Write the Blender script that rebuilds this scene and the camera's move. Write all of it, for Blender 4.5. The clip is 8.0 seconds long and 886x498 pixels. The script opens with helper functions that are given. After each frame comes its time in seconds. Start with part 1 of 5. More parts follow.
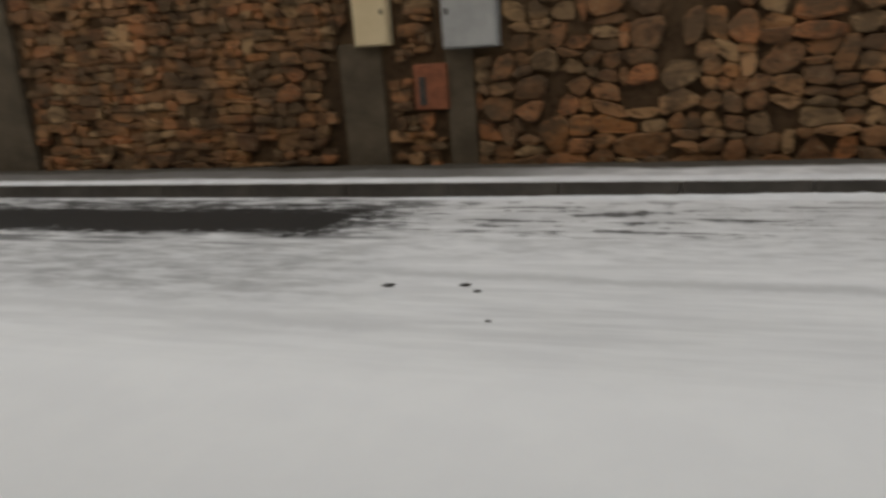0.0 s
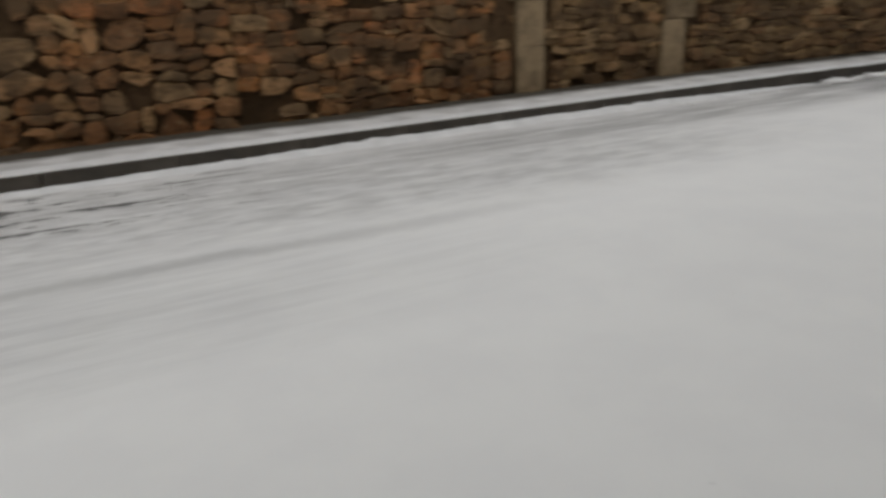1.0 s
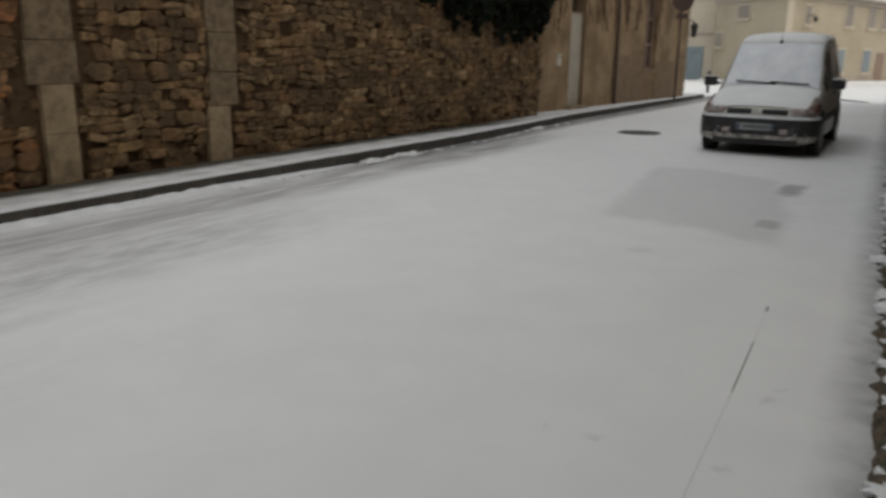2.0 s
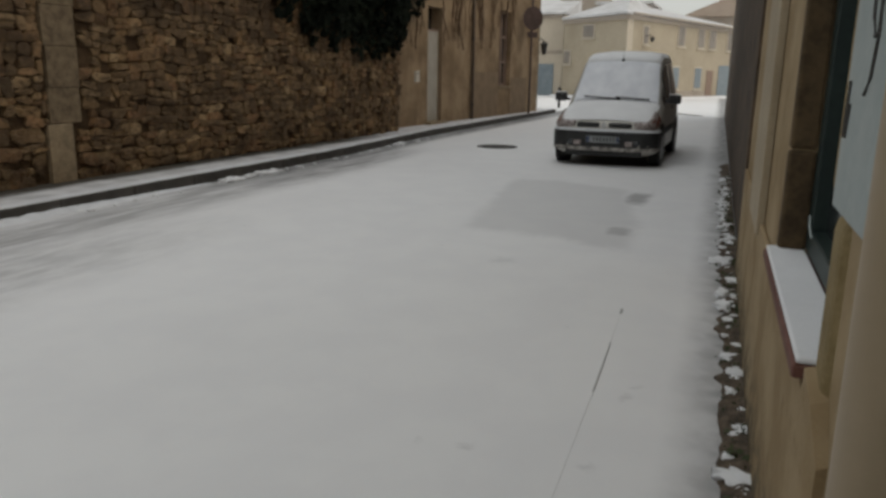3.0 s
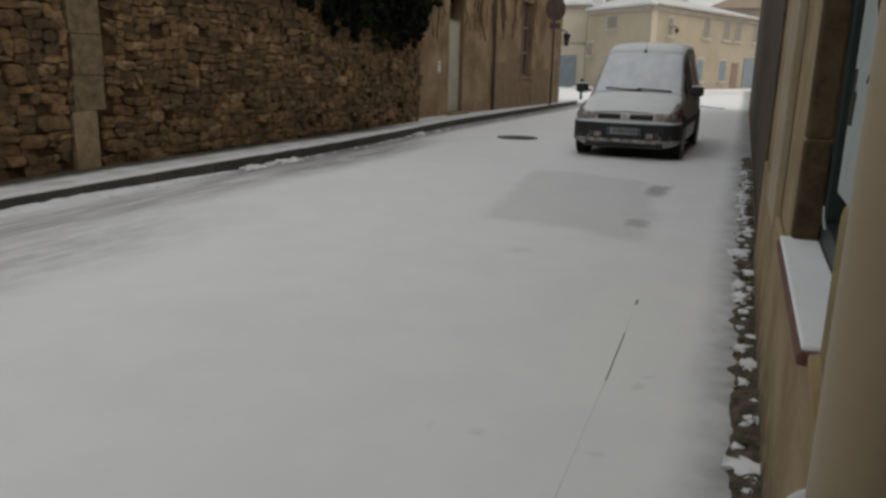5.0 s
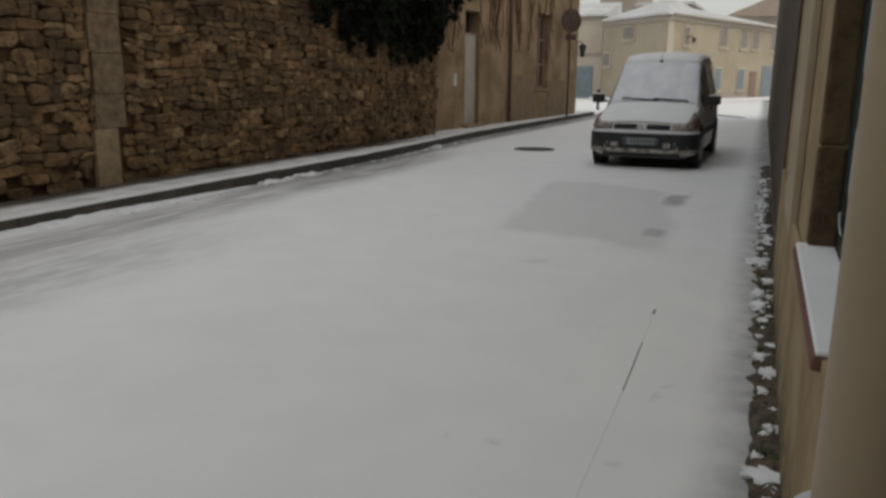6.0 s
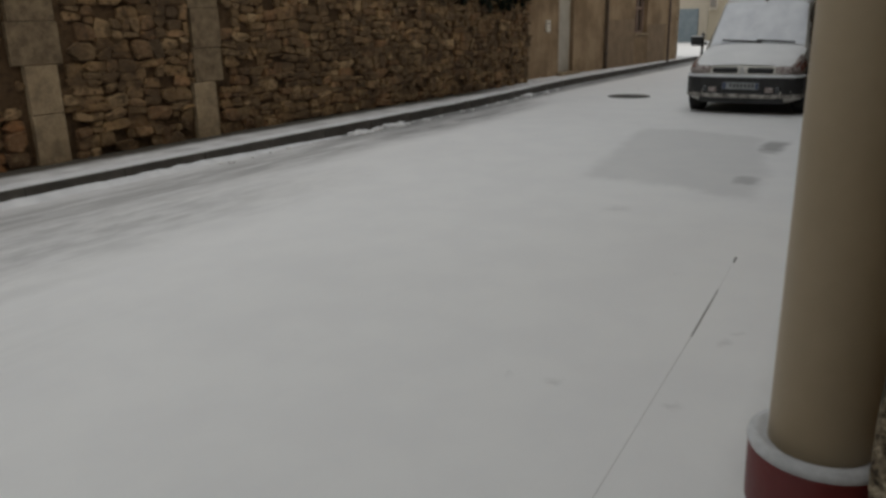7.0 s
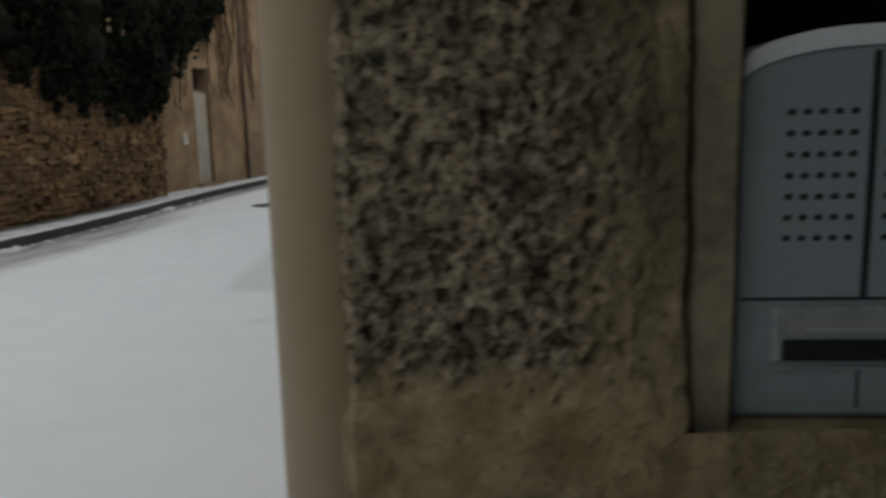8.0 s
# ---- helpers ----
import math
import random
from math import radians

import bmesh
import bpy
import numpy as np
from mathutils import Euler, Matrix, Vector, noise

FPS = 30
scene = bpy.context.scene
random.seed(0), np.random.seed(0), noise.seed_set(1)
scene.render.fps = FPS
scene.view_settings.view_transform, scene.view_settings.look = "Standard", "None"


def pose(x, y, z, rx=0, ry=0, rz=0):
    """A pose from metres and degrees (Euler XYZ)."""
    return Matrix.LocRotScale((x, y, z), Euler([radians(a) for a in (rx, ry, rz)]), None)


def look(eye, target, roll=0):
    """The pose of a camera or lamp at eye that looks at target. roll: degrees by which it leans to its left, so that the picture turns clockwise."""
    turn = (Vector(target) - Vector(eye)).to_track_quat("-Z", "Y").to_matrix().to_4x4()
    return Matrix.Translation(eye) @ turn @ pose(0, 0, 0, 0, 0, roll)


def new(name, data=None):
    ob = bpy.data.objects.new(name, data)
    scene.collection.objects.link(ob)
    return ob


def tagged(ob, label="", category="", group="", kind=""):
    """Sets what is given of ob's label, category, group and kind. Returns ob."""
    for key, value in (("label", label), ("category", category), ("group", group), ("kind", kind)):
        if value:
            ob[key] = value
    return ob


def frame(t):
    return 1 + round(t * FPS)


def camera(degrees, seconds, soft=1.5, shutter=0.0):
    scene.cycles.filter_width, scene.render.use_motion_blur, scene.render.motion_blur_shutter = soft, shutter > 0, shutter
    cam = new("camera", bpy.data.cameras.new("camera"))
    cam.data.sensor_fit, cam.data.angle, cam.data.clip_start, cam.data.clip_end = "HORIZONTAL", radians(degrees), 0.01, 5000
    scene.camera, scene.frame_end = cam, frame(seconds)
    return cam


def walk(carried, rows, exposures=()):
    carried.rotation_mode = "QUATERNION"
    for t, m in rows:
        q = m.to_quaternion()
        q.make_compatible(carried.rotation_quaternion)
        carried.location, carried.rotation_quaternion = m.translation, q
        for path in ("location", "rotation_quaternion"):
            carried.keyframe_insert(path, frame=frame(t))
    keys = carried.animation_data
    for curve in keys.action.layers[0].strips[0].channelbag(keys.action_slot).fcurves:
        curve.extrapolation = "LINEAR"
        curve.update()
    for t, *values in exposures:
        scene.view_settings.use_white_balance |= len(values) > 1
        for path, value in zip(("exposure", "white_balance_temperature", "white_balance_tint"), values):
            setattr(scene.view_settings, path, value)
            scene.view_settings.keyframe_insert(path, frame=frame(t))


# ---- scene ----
cam = camera(60.16, 8.0, soft=3.0, shutter=0.3)
PATH = [
    (0.0, pose(0.000, -0.171, 1.531, 73.31, 4.01, 16.74)),
    (0.5, pose(0.073, -0.076, 1.478, 71.69, 2.25, -2.59)),
    (1.0, pose(0.167, 0.017, 1.461, 69.67, 1.95, -27.31)),
    (1.5, pose(0.250, 0.074, 1.486, 72.33, -0.38, -46.78)),
    (2.0, pose(0.395, 0.052, 1.461, 75.35, -0.68, -58.60)),
    (3.5, pose(0.395, 0.049, 1.463, 76.50, -1.16, -69.76)),
    (4.0, pose(0.421, 0.027, 1.470, 76.95, -1.39, -67.29)),
    (4.5, pose(0.419, 0.020, 1.448, 76.93, -0.65, -68.44)),
    (5.0, pose(0.374, 0.015, 1.453, 75.96, -1.28, -67.22)),
    (6.5, pose(0.364, -0.057, 1.440, 76.96, 0.38, -64.85)),
    (7.0, pose(0.366, -0.161, 1.427, 73.35, 1.18, -58.91)),
    (7.2, pose(0.419, -0.182, 1.435, 72.91, 2.36, -66.82)),
    (7.5, pose(0.404, -0.217, 1.459, 76.21, 0.13, -77.71)),
    (7.7, pose(0.434, -0.246, 1.460, 79.01, 0.73, -79.54)),
    (7.8, pose(0.447, -0.266, 1.464, 79.65, 1.54, -80.93)),
    (8.0, pose(0.476, -0.316, 1.466, 80.59, 1.45, -84.32)),
]
walk(cam, PATH, [(0.0, 0.20, 6680, 9), (0.5, 0.19, 6680, 9), (1.0, 0.17, 6600, 9), (1.5, 0.08, 6550, 8), (2.0, -0.05, 6550, 8), (3.5, -0.13, 6550, 8), (5.0, -0.15, 6550, 8),
                 (6.5, -0.17, 6550, 8), (7.0, -0.18, 6550, 8), (7.5, -0.22, 6550, 9), (8.0, -0.03, 6280, 7)])

# world: flat overcast sky
world = bpy.data.worlds.new("overcast_sky")
scene.world = world
world.use_nodes = True
wn, wl = world.node_tree.nodes, world.node_tree.links
sky = wn.new("ShaderNodeTexSky")
sky.sky_type, sky.sun_disc = "NISHITA", False
sky.sun_elevation, sky.sun_rotation, sky.dust_density = radians(38), radians(200), 6.0
bg_sky = wn["Background"]
bg_sky.inputs["Strength"].default_value = 0.04
wl.new(sky.outputs["Color"], bg_sky.inputs["Color"])
bg_cloud = wn.new("ShaderNodeBackground")
bg_cloud.inputs["Color"].default_value = (0.985, 0.99, 0.955, 1)
bg_cloud.inputs["Strength"].default_value = 0.60
cloud_sum = wn.new("ShaderNodeAddShader")
wl.new(bg_sky.outputs[0], cloud_sum.inputs[0])
wl.new(bg_cloud.outputs[0], cloud_sum.inputs[1])
wl.new(cloud_sum.outputs[0], wn["World Output"].inputs["Surface"])

sun_data = bpy.data.lights.new("sun", "SUN")
sun_data.energy, sun_data.angle, sun_data.color = 0.35, radians(60), (1.0, 0.98, 0.95)
sun = new("sun", sun_data)
sun.matrix_world = look((0, 0, 30), (8, 1, 0))


# ---------------------------------------------------------------- materials
class Nodes:
    """Short hand for node trees."""

    def __init__(self, name):
        self.m = bpy.data.materials.new(name)
        self.m.use_nodes = True
        self.t = self.m.node_tree
        self.bsdf = self.t.nodes["Principled BSDF"]
        self.co = self.t.nodes.new("ShaderNodeTexCoord").outputs["Object"]

    def link(self, a, b):
        if hasattr(a, "is_linked"):
            self.t.links.new(a, b)
        else:
            b.default_value = a

    def math(self, op, a, b=0.0, clamp=False):
        n = self.t.nodes.new("ShaderNodeMath")
        n.operation, n.use_clamp = op, clamp
        self.link(a, n.inputs[0])
        self.link(b, n.inputs[1])
        return n.outputs[0]

    def ramp(self, v, lo, hi, out0=0.0, out1=1.0):
        n = self.t.nodes.new("ShaderNodeMapRange")
        n.interpolation_type = "SMOOTHSTEP"
        self.link(v, n.inputs["Value"])
        for k, x in (("From Min", lo), ("From Max", hi), ("To Min", out0), ("To Max", out1)):
            n.inputs[k].default_value = x
        return n.outputs[0]

    def noise(self, scale, detail=3.0, rough=0.55, stretch=(1, 1, 1), co=None, warp=0.0):
        mp = self.t.nodes.new("ShaderNodeMapping")
        mp.inputs["Scale"].default_value = stretch
        self.t.links.new(co or self.co, mp.inputs["Vector"])
        n = self.t.nodes.new("ShaderNodeTexNoise")
        n.inputs["Scale"].default_value, n.inputs["Detail"].default_value = scale, detail
        n.inputs["Roughness"].default_value, n.inputs["Distortion"].default_value = rough, warp
        self.t.links.new(mp.outputs[0], n.inputs["Vector"])
        return n.outputs["Fac"]

    def voronoi(self, scale, feature="F1"):
        n = self.t.nodes.new("ShaderNodeTexVoronoi")
        n.feature = feature
        n.inputs["Scale"].default_value = scale
        self.t.links.new(self.co, n.inputs["Vector"])
        return n.outputs["Distance"]

    def mix(self, f, a, b):
        n = self.t.nodes.new("ShaderNodeMix")
        n.data_type = "RGBA"
        self.link(f, n.inputs[0])
        for v, k in ((a, 6), (b, 7)):
            self.link((*v, 1) if isinstance(v, tuple) else v, n.inputs[k])
        return n.outputs[2]

    def colours(self, v, *stops):
        n = self.t.nodes.new("ShaderNodeValToRGB")
        e = n.color_ramp.elements
        while len(e) < len(stops):
            e.new(0.5)
        for k, (p, c) in zip(e, stops):
            k.position, k.color = p, (*c, 1)
        self.link(v, n.inputs[0])
        return n.outputs[0]

    def xyz(self):
        n = self.t.nodes.new("ShaderNodeSeparateXYZ")
        self.t.links.new(self.co, n.inputs[0])
        return n.outputs

    def bump(self, h, strength=0.4, dist=0.01):
        n = self.t.nodes.new("ShaderNodeBump")
        n.inputs["Strength"].default_value, n.inputs["Distance"].default_value = strength, dist
        self.t.links.new(h, n.inputs["Height"])
        self.t.links.new(n.outputs[0], self.bsdf.inputs["Normal"])

    def done(self, colour, rough=0.8, metal=0.0, spec=0.5):
        self.link((*colour, 1) if isinstance(colour, tuple) else colour, self.bsdf.inputs["Base Color"])
        self.link(rough, self.bsdf.inputs["Roughness"])
        self.bsdf.inputs["Metallic"].default_value = metal
        self.bsdf.inputs["Specular IOR Level"].default_value = spec
        return self.m


def plain(name, c0, c1, scale=6.0, fine=60.0, rough=0.7, metal=0.0, relief=0.3, dist=0.004, spec=0.4):
    """Two-scale mottled paint, stone, metal or plaster."""
    n = Nodes(name)
    big, small = n.noise(scale, 4), n.noise(fine, 3)
    v = n.math("ADD", n.math("MULTIPLY", big, 0.7), n.math("MULTIPLY", small, 0.3))
    if relief:
        n.bump(small, relief, dist)
    return n.done(n.mix(n.ramp(v, 0.3, 0.7), c0, c1), rough, metal, spec)


def stone_material(name, per_island, tones):
    """Weathered fieldstone: a tone for each stone, blotches inside it, earth smeared over its edges, dark weathering,
    dark streaks higher up.
    """
    n = Nodes(name)
    if per_island:
        r = n.t.nodes.new("ShaderNodeNewGeometry").outputs["Random Per Island"]
    else:
        r = n.t.nodes.new("ShaderNodeObjectInfo").outputs["Random"]
    tone = n.colours(r, *[(k / (len(tones) - 1), c) for k, c in enumerate(tones)])
    n.co = n.t.nodes.new("ShaderNodeNewGeometry").outputs["Position"]
    big, mid, small = n.noise(6, 5, 0.62), n.noise(17, 5, 0.65, (0.8, 1, 1.2)), n.noise(60, 4, 0.6)
    broad, smear = n.noise(1.15, 4, 0.6), n.noise(3.6, 5, 0.65, (0.6, 1, 1))
    tone = n.mix(n.ramp(mid, 0.52, 0.70, 0.0, 0.6), tone, (0.280, 0.200, 0.115))
    tone = n.mix(n.ramp(mid, 0.48, 0.33, 0.0, 0.85), tone, (0.070, 0.044, 0.027))
    tone = n.mix(n.ramp(smear, 0.46, 0.62, 0.0, 0.85), tone, (0.100, 0.067, 0.039))
    # dark upright streaks that set in between z 1.6 and 2.4
    streaks = n.math("MULTIPLY", n.ramp(n.noise(2.6, 5, 0.6, (1, 1, 0.3)), 0.42, 0.60, 0.0, 0.6), n.ramp(n.xyz()[2], 1.6, 2.4))
    tone = n.mix(streaks, tone, (0.045, 0.032, 0.022))
    tone = n.mix(n.ramp(big, 0.50, 0.72, 0.0, 0.75), tone, (0.052, 0.034, 0.023))
    tone = n.mix(n.ramp(small, 0.54, 0.74, 0.0, 0.5), tone, (0.31, 0.225, 0.14))
    tone = n.mix(n.ramp(broad, 0.44, 0.66, 0.0, 0.5), tone, (0.062, 0.042, 0.028))
    n.bump(n.math("ADD", mid, n.math("MULTIPLY", small, 0.6)), 0.9, 0.022)
    return n.done(tone, 0.92, 0, 0.18)


RED_TONES = [(0.138, 0.068, 0.034), (0.242, 0.122, 0.056), (0.180, 0.106, 0.058), (0.340, 0.150, 0.056), (0.320, 0.188, 0.090), (0.380, 0.150, 0.060), (0.390, 0.255, 0.132), (0.112, 0.068, 0.040)]
OCHRE_TONES = [(0.118, 0.074, 0.039), (0.225, 0.145, 0.074), (0.155, 0.104, 0.058), (0.300, 0.190, 0.092), (0.185, 0.108, 0.054), (0.375, 0.262, 0.142), (0.255, 0.140, 0.068), (0.100, 0.070, 0.042)]
STONE_A = stone_material("red_brown_fieldstone", False, RED_TONES)
STONE_B = stone_material("red_brown_fieldstone_joined", True, RED_TONES)
STONE_C = stone_material("ochre_fieldstone_joined", True, OCHRE_TONES)


def mortar_material():
    n = Nodes("old_earth_mortar")
    a, b, c = n.noise(1.1, 4), n.noise(14, 5, 0.65), n.noise(70, 3)
    col = n.mix(n.ramp(a, 0.35, 0.65), (0.060, 0.039, 0.022), (0.118, 0.076, 0.043))
    col = n.mix(n.ramp(b, 0.42, 0.72, 0, 0.6), col, (0.033, 0.021, 0.013))
    n.bump(n.math("ADD", b, c), 0.9, 0.03)
    return n.done(col, 0.95, 0, 0.15)


MORTAR = mortar_material()
CEMENT = plain("grey_cement_render", (0.06, 0.047, 0.031), (0.11, 0.088, 0.06), 4, 50, 0.92, relief=0.6, dist=0.01)
ASHLAR_DULL = plain("lichen_dulled_limestone_block", (0.098, 0.071, 0.043), (0.225, 0.168, 0.102), 9, 45, 0.92, relief=0.6, dist=0.01)
ASHLAR = plain("weathered_limestone_block", (0.17, 0.125, 0.077), (0.335, 0.255, 0.158), 7, 40, 0.9, relief=0.5, dist=0.006)
def plaster_material():
    """Ochre plaster with rain streaks and worn patches."""
    n = Nodes("ochre_house_plaster")
    broad, streak, fine = n.noise(0.9, 4, 0.6), n.noise(2.2, 5, 0.65, (1, 1, 0.7)), n.noise(26, 4)
    col = n.mix(n.ramp(broad, 0.36, 0.64), (0.21, 0.143, 0.082), (0.345, 0.25, 0.155))
    col = n.mix(n.ramp(streak, 0.48, 0.75, 0, 0.5), col, (0.13, 0.088, 0.056))
    col = n.mix(n.ramp(fine, 0.56, 0.75, 0, 0.5), col, (0.32, 0.235, 0.16))
    n.bump(fine, 0.5, 0.006)
    return n.done(col, 0.9, 0, 0.2)


PLASTER = plaster_material()
PLASTER_DARK = plain("plinth_and_reveal_shade_plaster", (0.185, 0.127, 0.076), (0.26, 0.185, 0.115), 3, 30, 0.9, relief=0.4)
# far house colours, greyed and paled to carry the snow haze
FAR_YELLOW = plain("hazed_yellow_far_plaster", (0.33, 0.283, 0.208), (0.43, 0.372, 0.282), 0.35, 5, 0.9, relief=0)
FAR_CREAM = plain("hazed_cream_far_plaster", (0.46, 0.405, 0.325), (0.55, 0.49, 0.40), 0.4, 5, 0.9, relief=0)
FAR_BROWN = plain("hazed_brown_far_plaster", (0.33, 0.285, 0.24), (0.40, 0.35, 0.295), 0.6, 5, 0.9, relief=0)
ROOF_BROWN = plain("hazed_far_tile_roof", (0.36, 0.29, 0.235), (0.42, 0.345, 0.285), 1.5, 12, 0.9, relief=0)
BLUE_SHUTTER = plain("faded_teal_paint", (0.16, 0.20, 0.225), (0.225, 0.265, 0.29), 3, 30, 0.6)
FAR_PANE = plain("haze_paled_far_pane", (0.20, 0.178, 0.155), (0.27, 0.24, 0.21), 2, 10, 0.5, relief=0)
BROWN_WOOD = plain("brown_door_wood", (0.20, 0.135, 0.10), (0.26, 0.18, 0.135), 3, 40, 0.6)
WHITE_PAINT = plain("off_white_paint", (0.55, 0.51, 0.43), (0.68, 0.64, 0.55), 3, 40, 0.6)
CREAM_PAINT = plain("cream_painted_panel", (0.52, 0.43, 0.27), (0.62, 0.52, 0.34), 3, 60, 0.6, relief=0.1)
GREY_PANEL = plain("grey_plastic_cabinet", (0.28, 0.29, 0.29), (0.38, 0.39, 0.39), 4, 80, 0.55, relief=0.1)
DARK_GREY = plain("dark_grey_iron", (0.03, 0.028, 0.026), (0.06, 0.055, 0.05), 8, 80, 0.6, 0.0)
SIGN_BACK = plain("brown_weathered_sign_metal", (0.055, 0.035, 0.03), (0.10, 0.066, 0.056), 6, 60, 0.6)
BROWN_PIPE = plain("brown_zinc_pipe", (0.09, 0.065, 0.045), (0.14, 0.10, 0.07), 4, 60, 0.6)
TERRACOTTA = plain("orange_terracotta", (0.15, 0.052, 0.027), (0.27, 0.098, 0.046), 12, 70, 0.85)
SNOW = plain("fresh_snow", (0.78, 0.785, 0.80), (0.85, 0.855, 0.865), 3, 60, 0.75, relief=0.35, dist=0.006)
# snow on the far roofs, its colour greyed to carry the haze
SNOW_ROOF = plain("haze_greyed_roof_snow", (0.46, 0.455, 0.45), (0.66, 0.66, 0.67), 0.9, 9, 0.8, relief=0.3)
SNOW_GLASS = plain("snow_film_on_glass", (0.70, 0.72, 0.77), (0.85, 0.87, 0.91), 4, 70, 0.7, relief=0.3)
SNOW_DIRTY = plain("greyed_old_snow", (0.40, 0.40, 0.40), (0.62, 0.62, 0.63), 9, 80, 0.8, relief=0.5, dist=0.006)
BUMPER_DIRT = plain("slush_spattered_bumper_paint", (0.05, 0.046, 0.042), (0.46, 0.43, 0.39), 13, 40, 0.6, relief=0.2)
SNOW_THIN = plain("thin_snow_dusting", (0.62, 0.63, 0.65), (0.76, 0.77, 0.79), 5, 90, 0.75, relief=0.3)
# near-black colour stands in for the unlit interior
BLACK_VOID = plain("shade_black_interior", (0.012, 0.011, 0.010), (0.02, 0.018, 0.016), 4, 40, 0.95)
PIPE_PVC = plain("beige_pvc_pipe", (0.42, 0.33, 0.212), (0.48, 0.38, 0.25), 2, 30, 0.5, relief=0.05)
RED_IRON = plain("dark_red_painted_iron", (0.085, 0.011, 0.011), (0.13, 0.018, 0.017), 6, 60, 0.5, relief=0.3)
BOX_GREY = plain("grey_blue_plastic", (0.235, 0.275, 0.285), (0.275, 0.315, 0.325), 5, 90, 0.45, relief=0.08)
BOX_DARK = plain("black_plastic", (0.012, 0.013, 0.015), (0.025, 0.026, 0.03), 5, 60, 0.5)
PANEL_BLUE = plain("pale_blue_grey_paint", (0.30, 0.345, 0.34), (0.39, 0.43, 0.415), 4, 40, 0.55)
DARK_GREEN = plain("dark_green_paint", (0.012, 0.022, 0.02), (0.025, 0.04, 0.035), 4, 40, 0.5)
SILL_RED = plain("red_brown_tile", (0.105, 0.045, 0.034), (0.16, 0.07, 0.052), 8, 60, 0.75)
STRIP = plain("olive_stained_wood", (0.085, 0.074, 0.043), (0.29, 0.25, 0.165), 7, 60, 0.9, relief=0.4)
HOLDER = plain("clear_plastic_holder", (0.20, 0.235, 0.24), (0.34, 0.36, 0.355), 25, 90, 0.25, relief=0.1, spec=0.6)
LABEL_GREY = plain("yellowed_label", (0.24, 0.24, 0.22), (0.32, 0.315, 0.285), 20, 90, 0.5, relief=0)
# brown stone, its colour lowered for the shade a deeper reveal would hold
REVEAL = plain("brown_worn_stone_shaded", (0.048, 0.031, 0.015), (0.125, 0.083, 0.041), 6, 50, 0.9, relief=0.5)
GOLD_STONE = plain("bare_golden_stone", (0.17, 0.122, 0.052), (0.285, 0.215, 0.105), 7, 80, 0.9, relief=0.6)
DOOR_GREY = plain("grey_white_door_paint", (0.34, 0.31, 0.255), (0.43, 0.395, 0.33), 3, 40, 0.6)
JOINT_PALE = plain("pale_joint", (0.58, 0.58, 0.575), (0.68, 0.68, 0.675), 20, 60, 0.9)
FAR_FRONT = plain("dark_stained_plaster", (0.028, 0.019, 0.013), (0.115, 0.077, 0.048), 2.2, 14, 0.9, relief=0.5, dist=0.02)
JOINT = plain("greyish_joint", (0.22, 0.22, 0.22), (0.36, 0.36, 0.355), 20, 60, 0.9)
SHUTTER_BEIGE = plain("beige_shutter_paint", (0.30, 0.240, 0.160), (0.39, 0.32, 0.222), 3, 40, 0.7)
CAR_PAINT = plain("silver_beige_car_paint", (0.40, 0.385, 0.35), (0.46, 0.44, 0.40), 3, 80, 0.38, 0.25, relief=0.0)
CAR_PLASTIC = plain("black_car_plastic", (0.018, 0.018, 0.018), (0.03, 0.03, 0.03), 6, 80, 0.6)
RUBBER = plain("tyre_rubber", (0.015, 0.015, 0.015), (0.03, 0.028, 0.026), 10, 80, 0.85)
RIM = plain("grey_wheel_trim", (0.22, 0.22, 0.22), (0.30, 0.30, 0.30), 10, 60, 0.4, 0.6)
LAMP_GLASS = plain("clear_headlamp_plastic", (0.15, 0.11, 0.10), (0.44, 0.39, 0.37), 22, 60, 0.2, spec=0.5)
INDICATOR = plain("orange_indicator_plastic", (0.13, 0.055, 0.045), (0.22, 0.10, 0.08), 14, 60, 0.25, spec=0.6)
CAR_GLASS = plain("dark_tinted_glass", (0.02, 0.023, 0.025), (0.035, 0.038, 0.04), 3, 50, 0.08, relief=0.0, spec=0.8)
CHROME = plain("dull_chrome", (0.45, 0.45, 0.45), (0.55, 0.55, 0.55), 6, 60, 0.3, 0.9, relief=0)
PLATE = plain("white_plate", (0.20, 0.215, 0.22), (0.30, 0.315, 0.32), 8, 60, 0.5, relief=0)
PLATE_BLUE = plain("blue_plate_band", (0.05, 0.065, 0.11), (0.07, 0.085, 0.14), 8, 60, 0.5, relief=0)
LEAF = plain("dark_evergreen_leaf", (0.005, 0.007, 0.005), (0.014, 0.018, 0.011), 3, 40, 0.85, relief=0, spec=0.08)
VINE = plain("bare_brown_vine", (0.09, 0.055, 0.03), (0.15, 0.095, 0.055), 6, 60, 0.9)
LITTER = plain("wet_leaf_litter", (0.024, 0.018, 0.012), (0.15, 0.112, 0.078), 17, 60, 0.9, relief=0.8, dist=0.01)
WEED = plain("weed_green", (0.03, 0.045, 0.018), (0.07, 0.085, 0.035), 8, 60, 0.7, relief=0)
KERB = plain("wet_granite_kerb", (0.04, 0.036, 0.031), (0.085, 0.076, 0.065), 4, 70, 0.7, relief=0.5)


